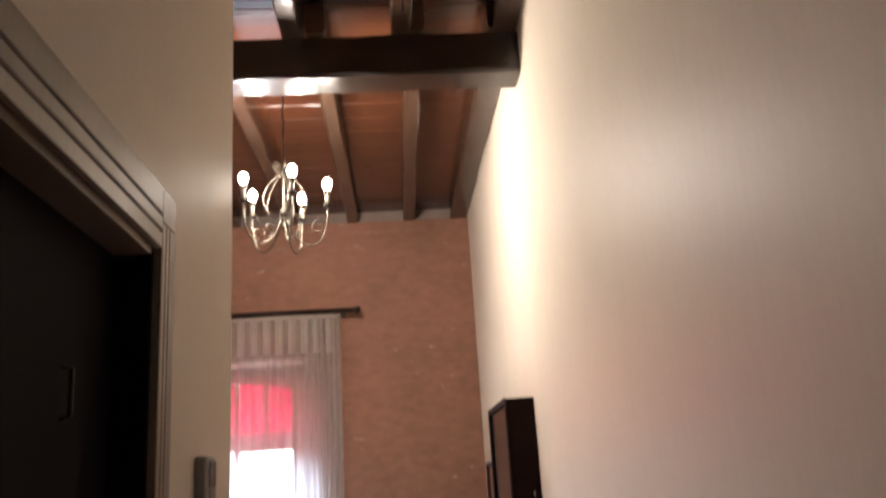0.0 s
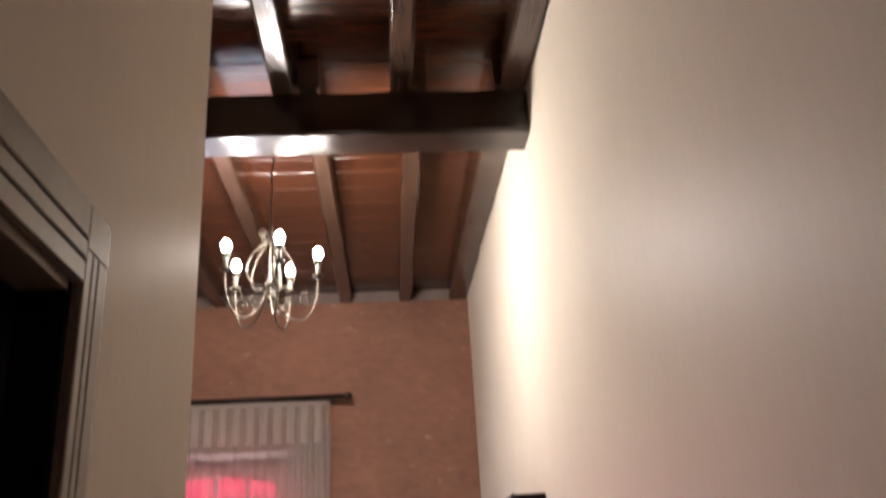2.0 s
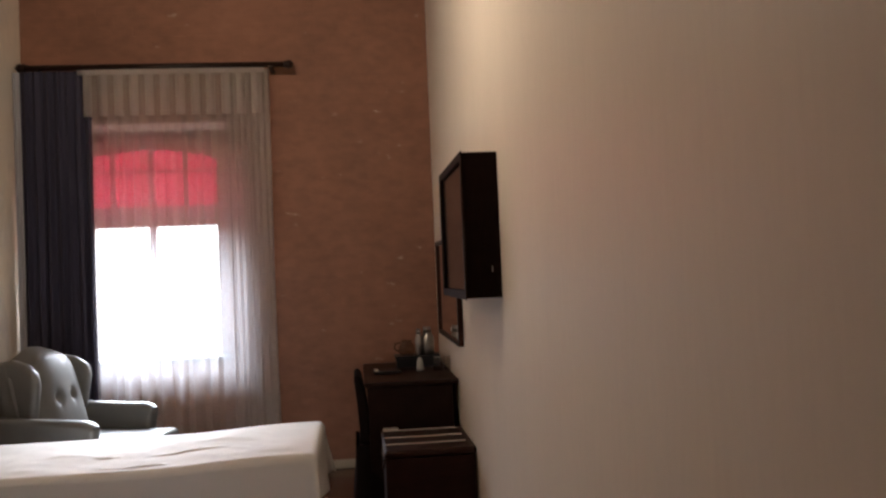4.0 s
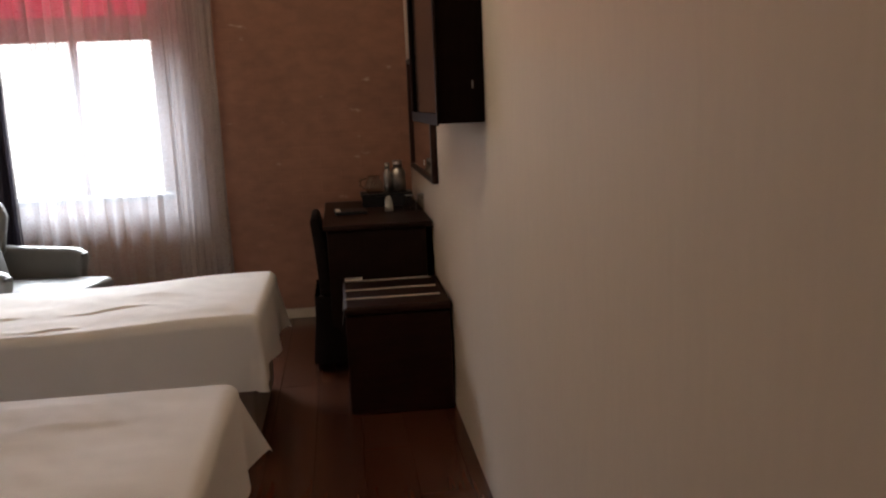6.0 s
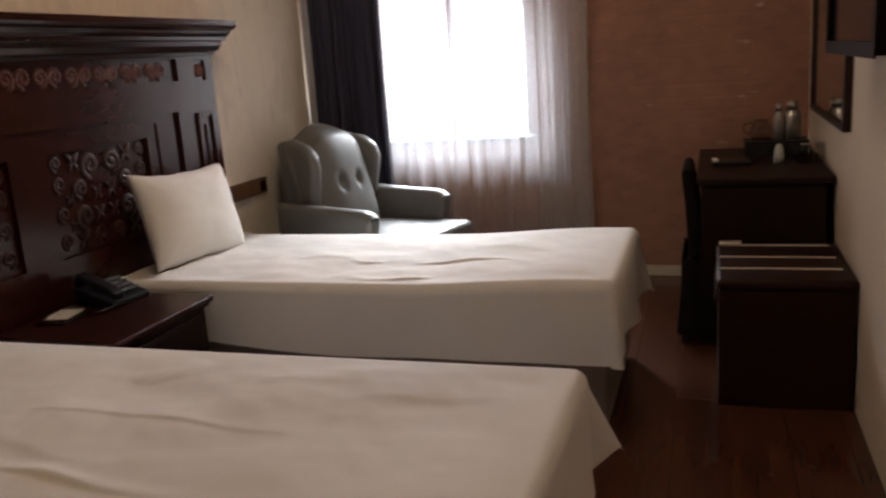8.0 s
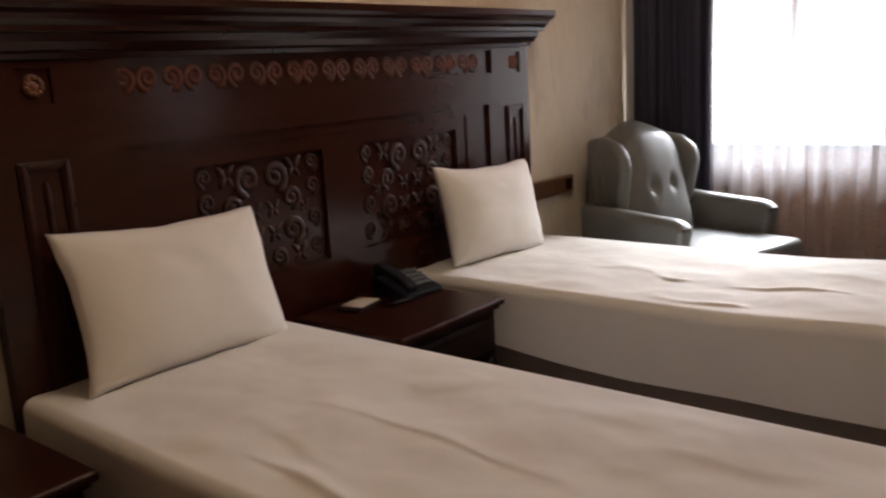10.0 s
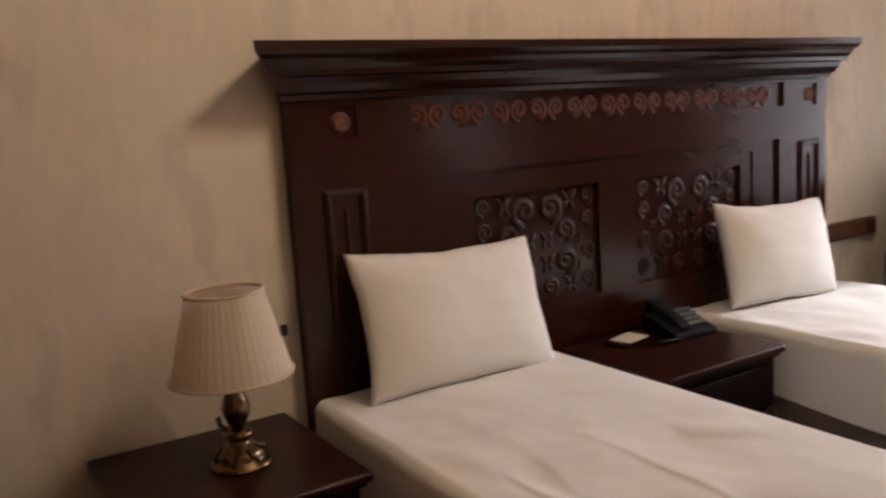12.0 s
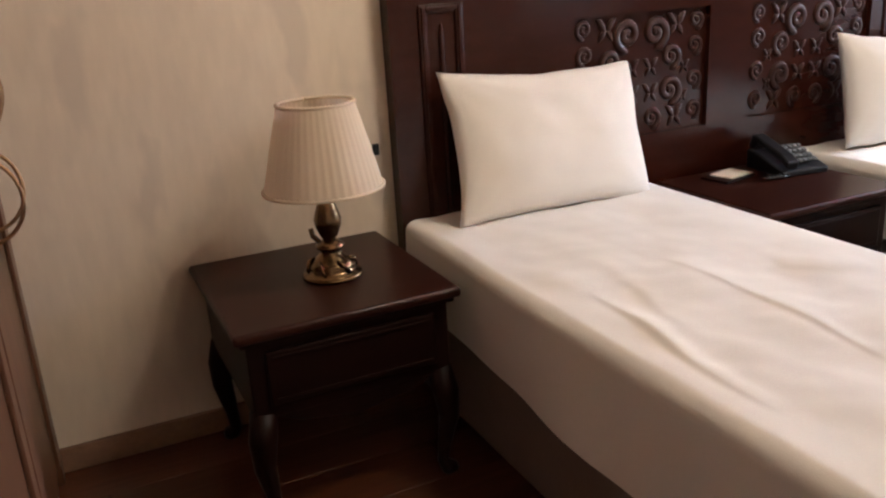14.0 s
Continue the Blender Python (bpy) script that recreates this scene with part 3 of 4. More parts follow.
def bedspread(L, W, top, drop, lines, seed, flares, taper, lift):
    """A cover over a bed of length L along x and width W along y, hanging by drop over both sides and the foot."""
    r = 0.04
    arc = r * math.pi / 2

    def over(s):
        """Sideways and downward way of cloth that has gone s past the start of the rounded edge."""
        if s <= 0:
            return s, 0.0
        if s < arc:
            a = s / r
            return r * math.sin(a), r * (1 - math.cos(a))
        return r + 0.02 * (s - arc), r + (s - arc) * 0.985

    def f(u, v):
        su = u * (L + drop)
        sv = -drop + v * (W + 2 * drop)
        ou = su - (L - r)
        ov = (-sv + r) if sv < W / 2 else (sv - W + r)
        side = -1 if sv < W / 2 else 1
        if ou > 0 and ov > 0:
            q = math.hypot(ou, ov)
            h, d = over(q)
            ca, sa = ou / q, ov / q
            lean = flares[0 if side < 0 else 1] * (2 * ca * sa) ** 2
            h += max(0, q - arc) * lean * 0.85
            d = min(r + (d - r) * (1 - 1.0 * lean) if d > r else d, drop + 0.02)
            x = L - r + h * ca
            yy = h * sa
            y = (r - yy) if side < 0 else (W - r + yy)
            z = top - d
        else:
            hu, du = over(ou)
            hv, dv = over(ov)
            x = L - r + hu
            yy = hv
            y = (r - yy) if side < 0 else (W - r + yy)
            if ou <= 0:
                x = su
            if ov <= 0:
                y = sv
            z = top - du - dv
            if dv > r:
                k = (dv - r) / drop
                y += side * (0.007 * math.sin(7 * x + seed) + 0.008 * noise.noise((x * 5, seed, 2))) * k
                z += 0.008 * noise.noise((x * 1.7, seed, 5)) * k
            if du > r:
                x += (0.016 * math.sin(9 * y + seed) + 0.012 * math.sin(17 * y + 2 * seed)) * (du - r) / drop
        hang = min(1.0, max(0.0, (top - z) / drop))
        z += 0.052 * max(0.0, 1 - su / 1.0) * hang
        if side < 0:
            y += taper * max(0.0, 1 - su / 0.7) * min(1.0, 1 - sv / (W / 2))
        k = min(1.0, max(0.0, (su - 1.25) / 0.65))
        z += lift * k * k * (3 - 2 * k) * (1 - 0.8 * hang)
        if ou <= 0 and ov <= 0:
            edge = min(1, min(-ou, -ov) / 0.10)
            z += wrinkle(x, y, lines) * edge * edge * (3 - 2 * edge)
        return (x, y, z)

    return sheet(150, 240, f)


def bed(name, y, label, lines, seed, W, flares, taper, lift):
    root = thing(name, pose(-2.155, y, 0), label, "bed", "twin beds")
    L = 2.06
    part("bed_base", box(0.01, L - 0.05, 0.03, W - 0.03, 0.03, 0.30, 0.012), M_BASE, root, "taupe cloth divan base")
    part("mattress", box(0.01, L - 0.025, 0.02, W - 0.02, 0.302, 0.532, 0.06, 4), M_SHEET, root)
    c = part("bedspread", bedspread(L, W, 0.562, 0.265, lines, seed, flares, taper, lift), M_SHEET, root, "smooth white cotton bedspread", True)
    for x in (0.12, L - 0.17):
        for yy in (0.1, W - 0.1):
            part("leg", box(x - 0.025, x + 0.025, yy - 0.025, yy + 0.025, 0, 0.03), M_DARK, root)
    return root


bed("single_bed", 3.06, "single bed with white bedspread on a taupe base", [(0.68, 0.43, 1.48, 0.42, 0.010, 0.0021), (0.80, 0.132, 1.40, 0.112, 0.013, 0.0048), (0.75, 0.25, 1.05, 0.22, 0.03, 0.003), (1.5, 0.6, 1.9, 0.72, 0.05, 0.004), (1.1, 0.75, 1.6, 0.7, 0.05, 0.003), (0.9, 0.62, 1.0, 0.8, 0.03, 0.004)], 1.0, 0.915, (0.2, 0.36), 0.022, 0.0)
bed("single_bed", 4.675, "single bed with white bedspread near the window", [(1.02, 0.085, 1.36, 0.095, 0.012, 0.011), (1.21, 0.348, 1.62, 0.362, 0.010, 0.006), (0.92, 0.355, 1.07, 0.355, 0.010, 0.006), (0.62, 0.40, 0.95, 0.42, 0.03, 0.004), (1.4, 0.6, 1.8, 0.5, 0.04, 0.005)], 2.6, 0.93, (0.10, 0.26), 0.0, 0.028)


def pillow_mesh(w, h, t, seed):
    b = bmesh.new()
    n, k = 44, 34
    grids = []
    for s in (1, -1):
        g = []
        for i in range(n + 1):
            row = []
            for j in range(k + 1):
                u, v = 2 * i / n - 1, 2 * j / k - 1
                e = (1 - abs(u) ** 2.6) * (1 - abs(v) ** 2.6)
                th = t / 2 * max(0, e) ** 0.5
                pinch = 1 - 0.03 * (1 - abs(u * v)) * max(u * u, v * v)
                x, z = u * w / 2 * (1 - 0.045 * (1 - v * v) * u * u), v * h / 2 * (1 - (0.105 if v > 0 else 0.01) * (1 - u * u) * v * v)
                th += 0.006 * noise.noise((u * 2.2 + seed, v * 2.2, s)) * max(0, e) + 0.002 * noise.noise((u * 4, v * 4 + seed, s)) * max(0, e)
                ang = math.atan2(1 - abs(v), 1 - abs(u) + 1e-6)
                near = math.exp(-((1 - abs(u)) ** 2 + (1 - abs(v)) ** 2) / 0.22)
                th += 0.0045 * near * math.sin(13 * ang + seed + 2 * (u > 0) + (v > 0)) * max(0, e) ** 0.4
                blunt = 1 + (-0.05 if u > 0 and v > 0 else 0.012) * abs(u * v) ** 6
                rim = max(u * u, v * v) ** 3
                th += 0.0015 * noise.noise((u * 8 + seed, v * 8, s * 2)) * rim * max(0, e) ** 0.3
                x += 0.005 * rim * noise.noise((v * 3, seed, 1.5))
                z += 0.006 * rim * noise.noise((u * 3, seed, 4.5))
                row.append(b.verts.new((x * pinch * blunt, s * th, z * pinch * blunt)))
            g.append(row)
        grids.append(g)
    for g, flip in zip(grids, (False, True)):
        for i in range(n):
            for j in range(k):
                q = (g[i][j], g[i + 1][j], g[i + 1][j + 1], g[i][j + 1])
                b.faces.new(q[::-1] if not flip else q)
    bmesh.ops.remove_doubles(b, verts=b.verts[:], dist=0.0004)
    bmesh.ops.recalc_face_normals(b, faces=b.faces[:])
    return b


def pillow(x, y, z, rz, lean, roll, w, h, seed, label):
    ob = obj("pillow", pillow_mesh(w, h, 0.17, seed), M_PILLOW, True)
    ob.matrix_world = pose(x, y, z, 0, 0, rz) @ pose(0, 0, 0, lean, roll, 0)
    ob.location = (x, y, z)
    return tagged(ob, label, "pillow", "bed pillows")


pillow(-2.06, 3.548, 0.774, 92, -17, 2, 0.71, 0.45, 1.3, "plump white cotton pillow leaning on the headboard")
pillow(-2.02, 5.095, 0.765, 84, -14, 2, 0.60, 0.42, 7.9, "white cotton pillow propped against the carved headboard")

# headboard
hb = thing("carved_headboard", pose(-2.165, 0, 0), "long dark mahogany headboard with cornice and carved scrolls", "headboard")
HY0, HY1 = 3.08, 5.64
part("back_panel", box(-0.056, -0.044, HY0, HY1, 0, 1.46, 0.003), M_MAHOG, hb)


def plate(outer, holes, x0, x1):
    """A flat board in the y-z plane with rectangular holes, given from south to north and not overlapping in y."""
    y0, y1, z0, z1 = outer
    b = bmesh.new()
    at = y0
    for h0, h1, g0, g1 in holes:
        if h0 > at:
            box(x0, x1, at, h0, z0, z1, bm=b)
        if g0 > z0:
            box(x0, x1, h0, h1, z0, g0, bm=b)
        if g1 < z1:
            box(x0, x1, h0, h1, g1, z1, bm=b)
        at = h1
    if at < y1:
        box(x0, x1, at, y1, z0, z1, bm=b)
    bmesh.ops.remove_doubles(b, verts=b.verts[:], dist=0.0001)
    return b


# face board with the frieze channel, the rosette squares and the large sunk centre cut out of it
b = plate((HY0, HY1, 1.335, 1.455), [(3.205, 3.302, 1.340, 1.436), (3.50, 5.345, 1.345, 1.445), (5.478, 5.575, 1.340, 1.436)], -0.043, 0.0)
plate_low = plate((HY0, HY1, 0.0, 1.335), [(3.49, 5.31, 0.30, 1.205)], -0.043, 0.0)
part("face_board", merge(b, plate_low), M_MAHOG, hb)
part("sunk_panel", plate((3.49, 5.31, 0.30, 1.205), [(3.66, 5.155, 0.32, 1.165)], -0.043, -0.017), M_MAHOG, hb)
part("inner_panel", plate((3.66, 5.155, 0.32, 1.165), [(3.725, 4.285, 0.70, 1.112), (4.475, 5.085, 0.70, 1.112)], -0.043, -0.024), M_MAHOG, hb)
part("frieze_panel", box(-0.043, -0.017, 3.50, 5.345, 1.345, 1.445), M_MAHOG, hb)
for y0, y1 in ((3.172, 3.315), (5.44, 5.585)):
    b = bmesh.new()
    for k, (w, x1) in enumerate(((0.026, 0.009), (0.014, 0.014))):
        e = 0.006 * k
        box(0.0, x1, y0 + e, y0 + e + w, 0.45, 1.19 - e, 0.003, 2, bm=b)
        box(0.0, x1, y1 - e - w, y1 - e, 0.45, 1.19 - e, 0.003, 2, bm=b)
        box(0.0, x1, y0 + e + w, y1 - e - w, 1.19 - e - w, 1.19 - e, 0.003, 2, bm=b)
    part("pilaster_moulding", b, M_MAHOG, hb, "raised arch-like moulding round the pilaster panel")
    part("reed", tube([(0.001, (y0 + y1) / 2, z) for z in (0.45, 0.8, 1.10, 1.128, 1.135)], [0.009, 0.009, 0.009, 0.006, 0.001], 10), M_MAHOG, hb, smooth=True)
# cornice steps
prof = [(-0.057, 1.492), (0.012, 1.492), (0.018, 1.505), (0.035, 1.512), (0.05, 1.53), (0.058, 1.548), (0.082, 1.552), (0.086, 1.566), (0.10, 1.578), (0.108, 1.59), (0.128, 1.6), (0.138, 1.61), (0.138, 1.632), (-0.057, 1.632)]
b = bmesh.new()
rings = []
for y, s in ((HY0, 1), (HY1, 1)):
    rings.append([b.verts.new((x, y - (max(0, x) * 0.9 + 0.004 if y < 4 else -max(0, x) * 0.3 - 0.004), 1.457 + (z - 1.492) * 1.12)) for x, z in prof])
k = len(prof)
for i in range(k):
    b.faces.new((rings[0][i], rings[1][i], rings[1][(i + 1) % k], rings[0][(i + 1) % k]))
b.faces.new(rings[0])
b.faces.new(rings[1][::-1])
bmesh.ops.recalc_face_normals(b, faces=b.faces[:])
part("cornice", b, M_MAHOGX, hb, "stepped overhanging cornice moulding")


def scroll_mesh(turns=1.6, flip=1):
    """A flat spiral scroll of unit outer radius in the y-z plane with a tail."""
    pts, rad = [], []
    n = 26
    for i in range(n + 1):
        t = i / n
        a = t * turns * math.tau
        r = 1.0 - 0.86 * t ** 0.85
        pts.append((0.0, flip * r * math.sin(a), -r * math.cos(a)))
        rad.append(0.30 - 0.10 * t if i else 0.10)
    b = tube(pts, rad, 6)
    bmesh.ops.scale(b, vec=(0.9, 1, 1), verts=b.verts[:])
    lathe_b = bmesh.new()
    bmesh.ops.create_icosphere(lathe_b, subdivisions=1, radius=0.16)
    return merge(b, lathe_b)


def leaf_mesh():
    """A four-lobed carved sprig, like a crossed leaf."""
    b = bmesh.new()
    for s in (1, -1):
        tube([(0, s * 0.1, -0.05), (0, s * 0.35, 0.35), (0, s * 0.62, 0.75), (0, s * 0.95, 0.95)], [0.2, 0.3, 0.27, 0.06], 6, b)
        tube([(0, s * 0.1, 0.05), (0, s * 0.4, -0.4), (0, s * 0.7, -0.85)], [0.2, 0.27, 0.06], 6, b)
    return b


SA = obj("scroll", scroll_mesh(1.6, 1), M_CARVE, True)
SB = obj("scroll", scroll_mesh(1.6, -1), M_CARVE, True)
SC = obj("scroll", scroll_mesh(1.6, 1), M_FRIEZE, True)
SD = obj("scroll", scroll_mesh(1.6, -1), M_FRIEZE, True)
SL = obj("sprig", leaf_mesh(), M_CARVE, True)
for o in (SA, SB, SC, SD, SL):
    o.parent = hb


def carve(src, y, z, r, x=-0.042, first=[set()]):
    m = Matrix.Translation((x, y, z)) @ Matrix.Diagonal((min(r, 0.05) * 0.8, r, abs(r), 1))
    if src.name in first[0]:
        return again(src, m)
    first[0].add(src.name)
    src.matrix_local = m
    return src


for i in range(11):
    y = 3.56 + i * (5.19 - 3.56) / 10
    for s, src in ((-1, SC), (1, SD)):
        carve(src, y + s * 0.041, 1.395, 0.040, -0.017)
# each panel: a mirrored pair of large scrolls over rows of smaller ones, with crossed sprigs between
SCROLLS = ((0.058, 1.040, 0.056), (0.232, 1.070, 0.032), (0.228, 0.985, 0.034), (0.125, 0.955, 0.044), (0.122, 0.840, 0.052), (0.228, 0.868, 0.034), (0.228, 0.762, 0.034), (0.048, 0.752, 0.038))
SPRIGS = ((0.146, 1.060, 0.034), (0.040, 0.925, 0.027), (0.040, 0.838, 0.028), (0.185, 0.915, 0.020), (0.146, 0.748, 0.032), (0.182, 0.812, 0.018))
for yc, wd in ((4.005, 0.54), (4.78, 0.585)):
    for s in (1, -1):
        for dy, z, r in SCROLLS:
            carve(SA if s > 0 else SB, yc + s * dy * wd / 0.54, z, r)
        for dy, z, r in SPRIGS:
            carve(SL, yc + s * dy * wd / 0.54, z, r * 1.2)
for yc, zc in ((3.2535, 1.388), (5.5265, 1.388)):
    rb = lathe([(0, 0.012), (0.01, 0.012), (0.014, 0.006), (0.027, 0.010), (0.032, 0.0)], 16)
    ro = part("rosette", rb, M_ROSE, hb, "carved round rosette rubbed to orange-brown", True, m=pose(-0.0115, yc, zc, 0, 90, 0))
    petal = None
    for i in range(10):
        a = i * math.tau / 10
        m = Matrix.Translation((0.021 * math.cos(a), 0.021 * math.sin(a), 0.008))
        if petal:
            again(petal, m)
            continue
        c = bmesh.new()
        bmesh.ops.create_icosphere(c, subdivisions=1, radius=0.0085)
        petal = part("petal", c, M_ROSE, ro, smooth=True, m=m)
    part("rosette_panel", box(-0.043, -0.012, yc - 0.0485, yc + 0.0485, 1.3405, 1.4355), M_MAHOG, hb)


# bedside tables
def cabriole(h):
    pts = [(0, 0, h), (0.012, 0.012, h * 0.78), (0.016, 0.016, h * 0.55), (0.004, 0.004, h * 0.28), (-0.002, -0.002, h * 0.1), (0.010, 0.010, 0.012), (0.014, 0.014, 0)]
    return tube(pts, [0.034, 0.036, 0.028, 0.019, 0.016, 0.024, 0.024], 10)


def bedside(x0, x1, y0, y1, label):
    root = thing("bedside_table", pose((x0 + x1) / 2, (y0 + y1) / 2, 0), label, "bedside table", "bedside tables")
    hx, hy = (x1 - x0) / 2, (y1 - y0) / 2
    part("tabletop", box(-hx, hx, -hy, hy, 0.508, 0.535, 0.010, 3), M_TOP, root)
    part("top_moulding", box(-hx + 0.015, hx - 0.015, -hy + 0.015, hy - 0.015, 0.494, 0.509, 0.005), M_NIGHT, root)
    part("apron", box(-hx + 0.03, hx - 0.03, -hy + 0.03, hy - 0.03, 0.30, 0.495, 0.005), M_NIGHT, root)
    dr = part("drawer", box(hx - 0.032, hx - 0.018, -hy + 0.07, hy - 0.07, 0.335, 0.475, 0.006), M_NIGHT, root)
    part("drawer_bead", box(hx - 0.018, hx - 0.014, -hy + 0.085, hy - 0.085, 0.455, 0.462, 0.0015), M_NIGHT, dr)
    part("drawer_bead", box(hx - 0.018, hx - 0.014, -hy + 0.085, hy - 0.085, 0.348, 0.355, 0.0015), M_NIGHT, dr)
    for sx in (1, -1):
        for sy in (1, -1):
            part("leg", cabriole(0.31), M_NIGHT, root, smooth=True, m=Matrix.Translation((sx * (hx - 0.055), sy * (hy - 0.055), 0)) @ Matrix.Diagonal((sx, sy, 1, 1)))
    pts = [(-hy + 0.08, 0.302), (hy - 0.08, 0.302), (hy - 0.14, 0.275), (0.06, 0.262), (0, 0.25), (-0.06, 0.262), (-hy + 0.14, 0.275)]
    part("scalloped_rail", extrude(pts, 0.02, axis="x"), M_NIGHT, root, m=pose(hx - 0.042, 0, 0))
    return root


bedside(XL + 0.010, -1.63, 2.44, 3.01, "dark mahogany bedside table with curved legs")
bedside(-2.160, -1.635, 4.04, 4.62, "dark mahogany bedside table between the two beds")

# table lamp
lp = thing("table_lamp", pose(-1.90, 2.765, 0.535), "brass table lamp with a pleated cream shade", "lamp")
part("foot", lathe([(0.0, 0), (0.078, 0), (0.081, 0.006), (0.076, 0.013), (0.066, 0.017), (0.060, 0.026), (0.062, 0.032), (0.049, 0.045), (0.04, 0.052), (0.03, 0.06), (0.024, 0.07), (0.036, 0.078), (0.038, 0.085), (0.026, 0.094), (0.018, 0.1), (0, 0.1)], 28), M_BRASS, lp, "shiny antique brass foot", True)
part("stem", lathe([(0, 0.098), (0.016, 0.1), (0.024, 0.112), (0.034, 0.138), (0.036, 0.155), (0.029, 0.18), (0.019, 0.205), (0.016, 0.225), (0.012, 0.24), (0.012, 0.30), (0, 0.30)], 24), M_BRASS, lp, smooth=True)
for i in range(6):
    a = i * math.tau / 6
    part("foot_ornament", tube([(0.045 * math.cos(a), 0.045 * math.sin(a), 0.05), (0.057 * math.cos(a + 0.2), 0.057 * math.sin(a + 0.2), 0.042), (0.066 * math.cos(a + 0.45), 0.066 * math.sin(a + 0.45), 0.02)], [0.004, 0.008, 0.005], 6), M_BRASS, lp, smooth=True)
part("switch_chain", tube([(-0.02, -0.02, 0.09), (-0.05, -0.03, 0.10), (-0.055, -0.032, 0.12)], 0.007), M_BRASS, lp, smooth=True)


def pleat(k):
    return 1 + 0.0035 * math.sin(k * math.tau * 44) + 0.004 * math.sin(k * math.tau * 7)


sh = part("shade", lathe([(0.152, 0.235), (0.139, 0.29), (0.124, 0.35), (0.108, 0.41), (0.096, 0.455)], 264, wobble=pleat), M_SHADE, lp, "pleated cream cloth shade", True)
for r, z in ((0.153, 0.238), (0.0965, 0.452)):
    part("braid_trim", tube([(-r * math.cos(i * math.tau / 120), r * math.sin(i * math.tau / 120), z + 0.002 * (i % 2)) for i in range(121)], [0.0036 + 0.0016 * (i % 2) for i in range(121)], 6), M_SHADE, sh, smooth=True)
part("shade_ring", tube([(-0.107, 0, 0.40), (0, 0, 0.385), (0.107, 0, 0.40)], 0.0025), M_BRASS, lp)

# telephone, card
ph = thing("desk_telephone", pose(-2.01, 4.50, 0.535, 0, 0, -8), "black push-button desk telephone", "telephone")
part("base", extrude([(-0.10, 0), (0.10, 0), (0.10, 0.022), (-0.06, 0.068), (-0.10, 0.068)], 0.19, 0.006, axis="y"), M_BLACK, ph)
tilt = math.degrees(math.atan2(-0.06, 0.16))
key = None
for i in range(4):
    for j in range(5):
        m = pose(0.02, 0, 0.062, 0, -tilt, 0) @ pose(-0.045 + 0.03 * i, -0.015 + 0.02 * j, -0.004)
        key = again(key, m) if key else part("key", box(-0.009, 0.009, -0.007, 0.007, 0, 0.008, 0.002, 1), M_KEY, ph, m=m)
part("handset", extrude([(-0.11, 0.07), (-0.085, 0.118), (0.07, 0.072), (0.11, 0.05), (0.105, 0.022), (0.07, 0.045), (-0.06, 0.09), (-0.09, 0.06)], 0.05, 0.008, axis="y"), M_BLACK, ph, m=pose(0, -0.06, 0.006))
part("cord", tube([(0.1 + 0.012 * math.cos(i * 0.9), -0.08 - 0.0022 * i + 0.012 * math.sin(i * 0.9), 0.012) for i in range(40)], 0.003, 5), M_BLACK, ph)
tr = thing("card_tray", pose(-2.05, 4.27, 0.535, 0, 0, 12), "small brown tray holding white cards", "tray")
part("tray", box(-0.055, 0.055, -0.085, 0.085, 0, 0.007, 0.003), M_NIGHT, tr)
part("card", box(-0.045, 0.045, -0.045, 0.075, 0.0085, 0.012), M_CARD, tr, "white paper card")

# socket board and switch on the west wall
sb = thing("socket_board", pose(XL, 5.90, 0.695), "short brown wooden wall board with socket", "socket board")
part("board", box(0, 0.03, -0.32, 0.2, 0, 0.085, 0.004), M_WARD, sb)
part("socket", box(0.03, 0.033, 0.12, 0.18, 0.014, 0.071, 0.0014), M_MAHOG, sb)
sw = thing("light_switch", pose(XL, 3.032, 0.765), "small black light switch plate on the wall", "switch")
part("plate", box(0, 0.012, -0.010, 0.010, 0.0, 0.035, 0.003), M_BLACK, sw)

# armchair
ac = thing("wingback_armchair", pose(-1.573, 6.19, 0, 0, 0, -15), "grey leather wingback armchair with two buttons in its back", "armchair")
part("seat_base", box(-0.36, 0.40, -0.285, 0.285, 0.14, 0.33, 0.02, 3), M_LEATHER, ac, smooth=True)
part("seat_cushion", box(-0.28, 0.45, -0.285, 0.285, 0.332, 0.475, 0.032, 4), M_LEATHER, ac, smooth=True)


def back_f(u, v):
    w = (u - 0.5) * 2
    z = 0.36 + 0.69 * v - 0.11 * v * v * abs(w) ** 3
    half = 0.30 * (1 - 0.12 * v) * (1 if v < 0.8 else math.sqrt(max(0.02, 1 - ((v - 0.8) / 0.2) ** 2 * 0.55)))
    y = w * half
    bulge = 0.075 * (1 - abs(w) ** 2.5) * (1 - abs(2 * v - 1) ** 4)
    x = -0.14 - 0.16 * v + bulge - 0.10 * abs(w) ** 6 - (0.10 * max(0, (v - 0.9) / 0.1) ** 2)
    for by in (-0.085, 0.06):
        d2 = ((y - by) / 0.025) ** 2 + ((z - 0.735) / 0.034) ** 2
        x -= 0.032 * math.exp(-d2)
        below = max(0.0, 0.735 - z)
        x -= 0.004 * math.exp(-((y - by) / 0.018) ** 2 - (below / 0.07) ** 2) * (1 if z < 0.735 else 0)
    return (x, y, z)


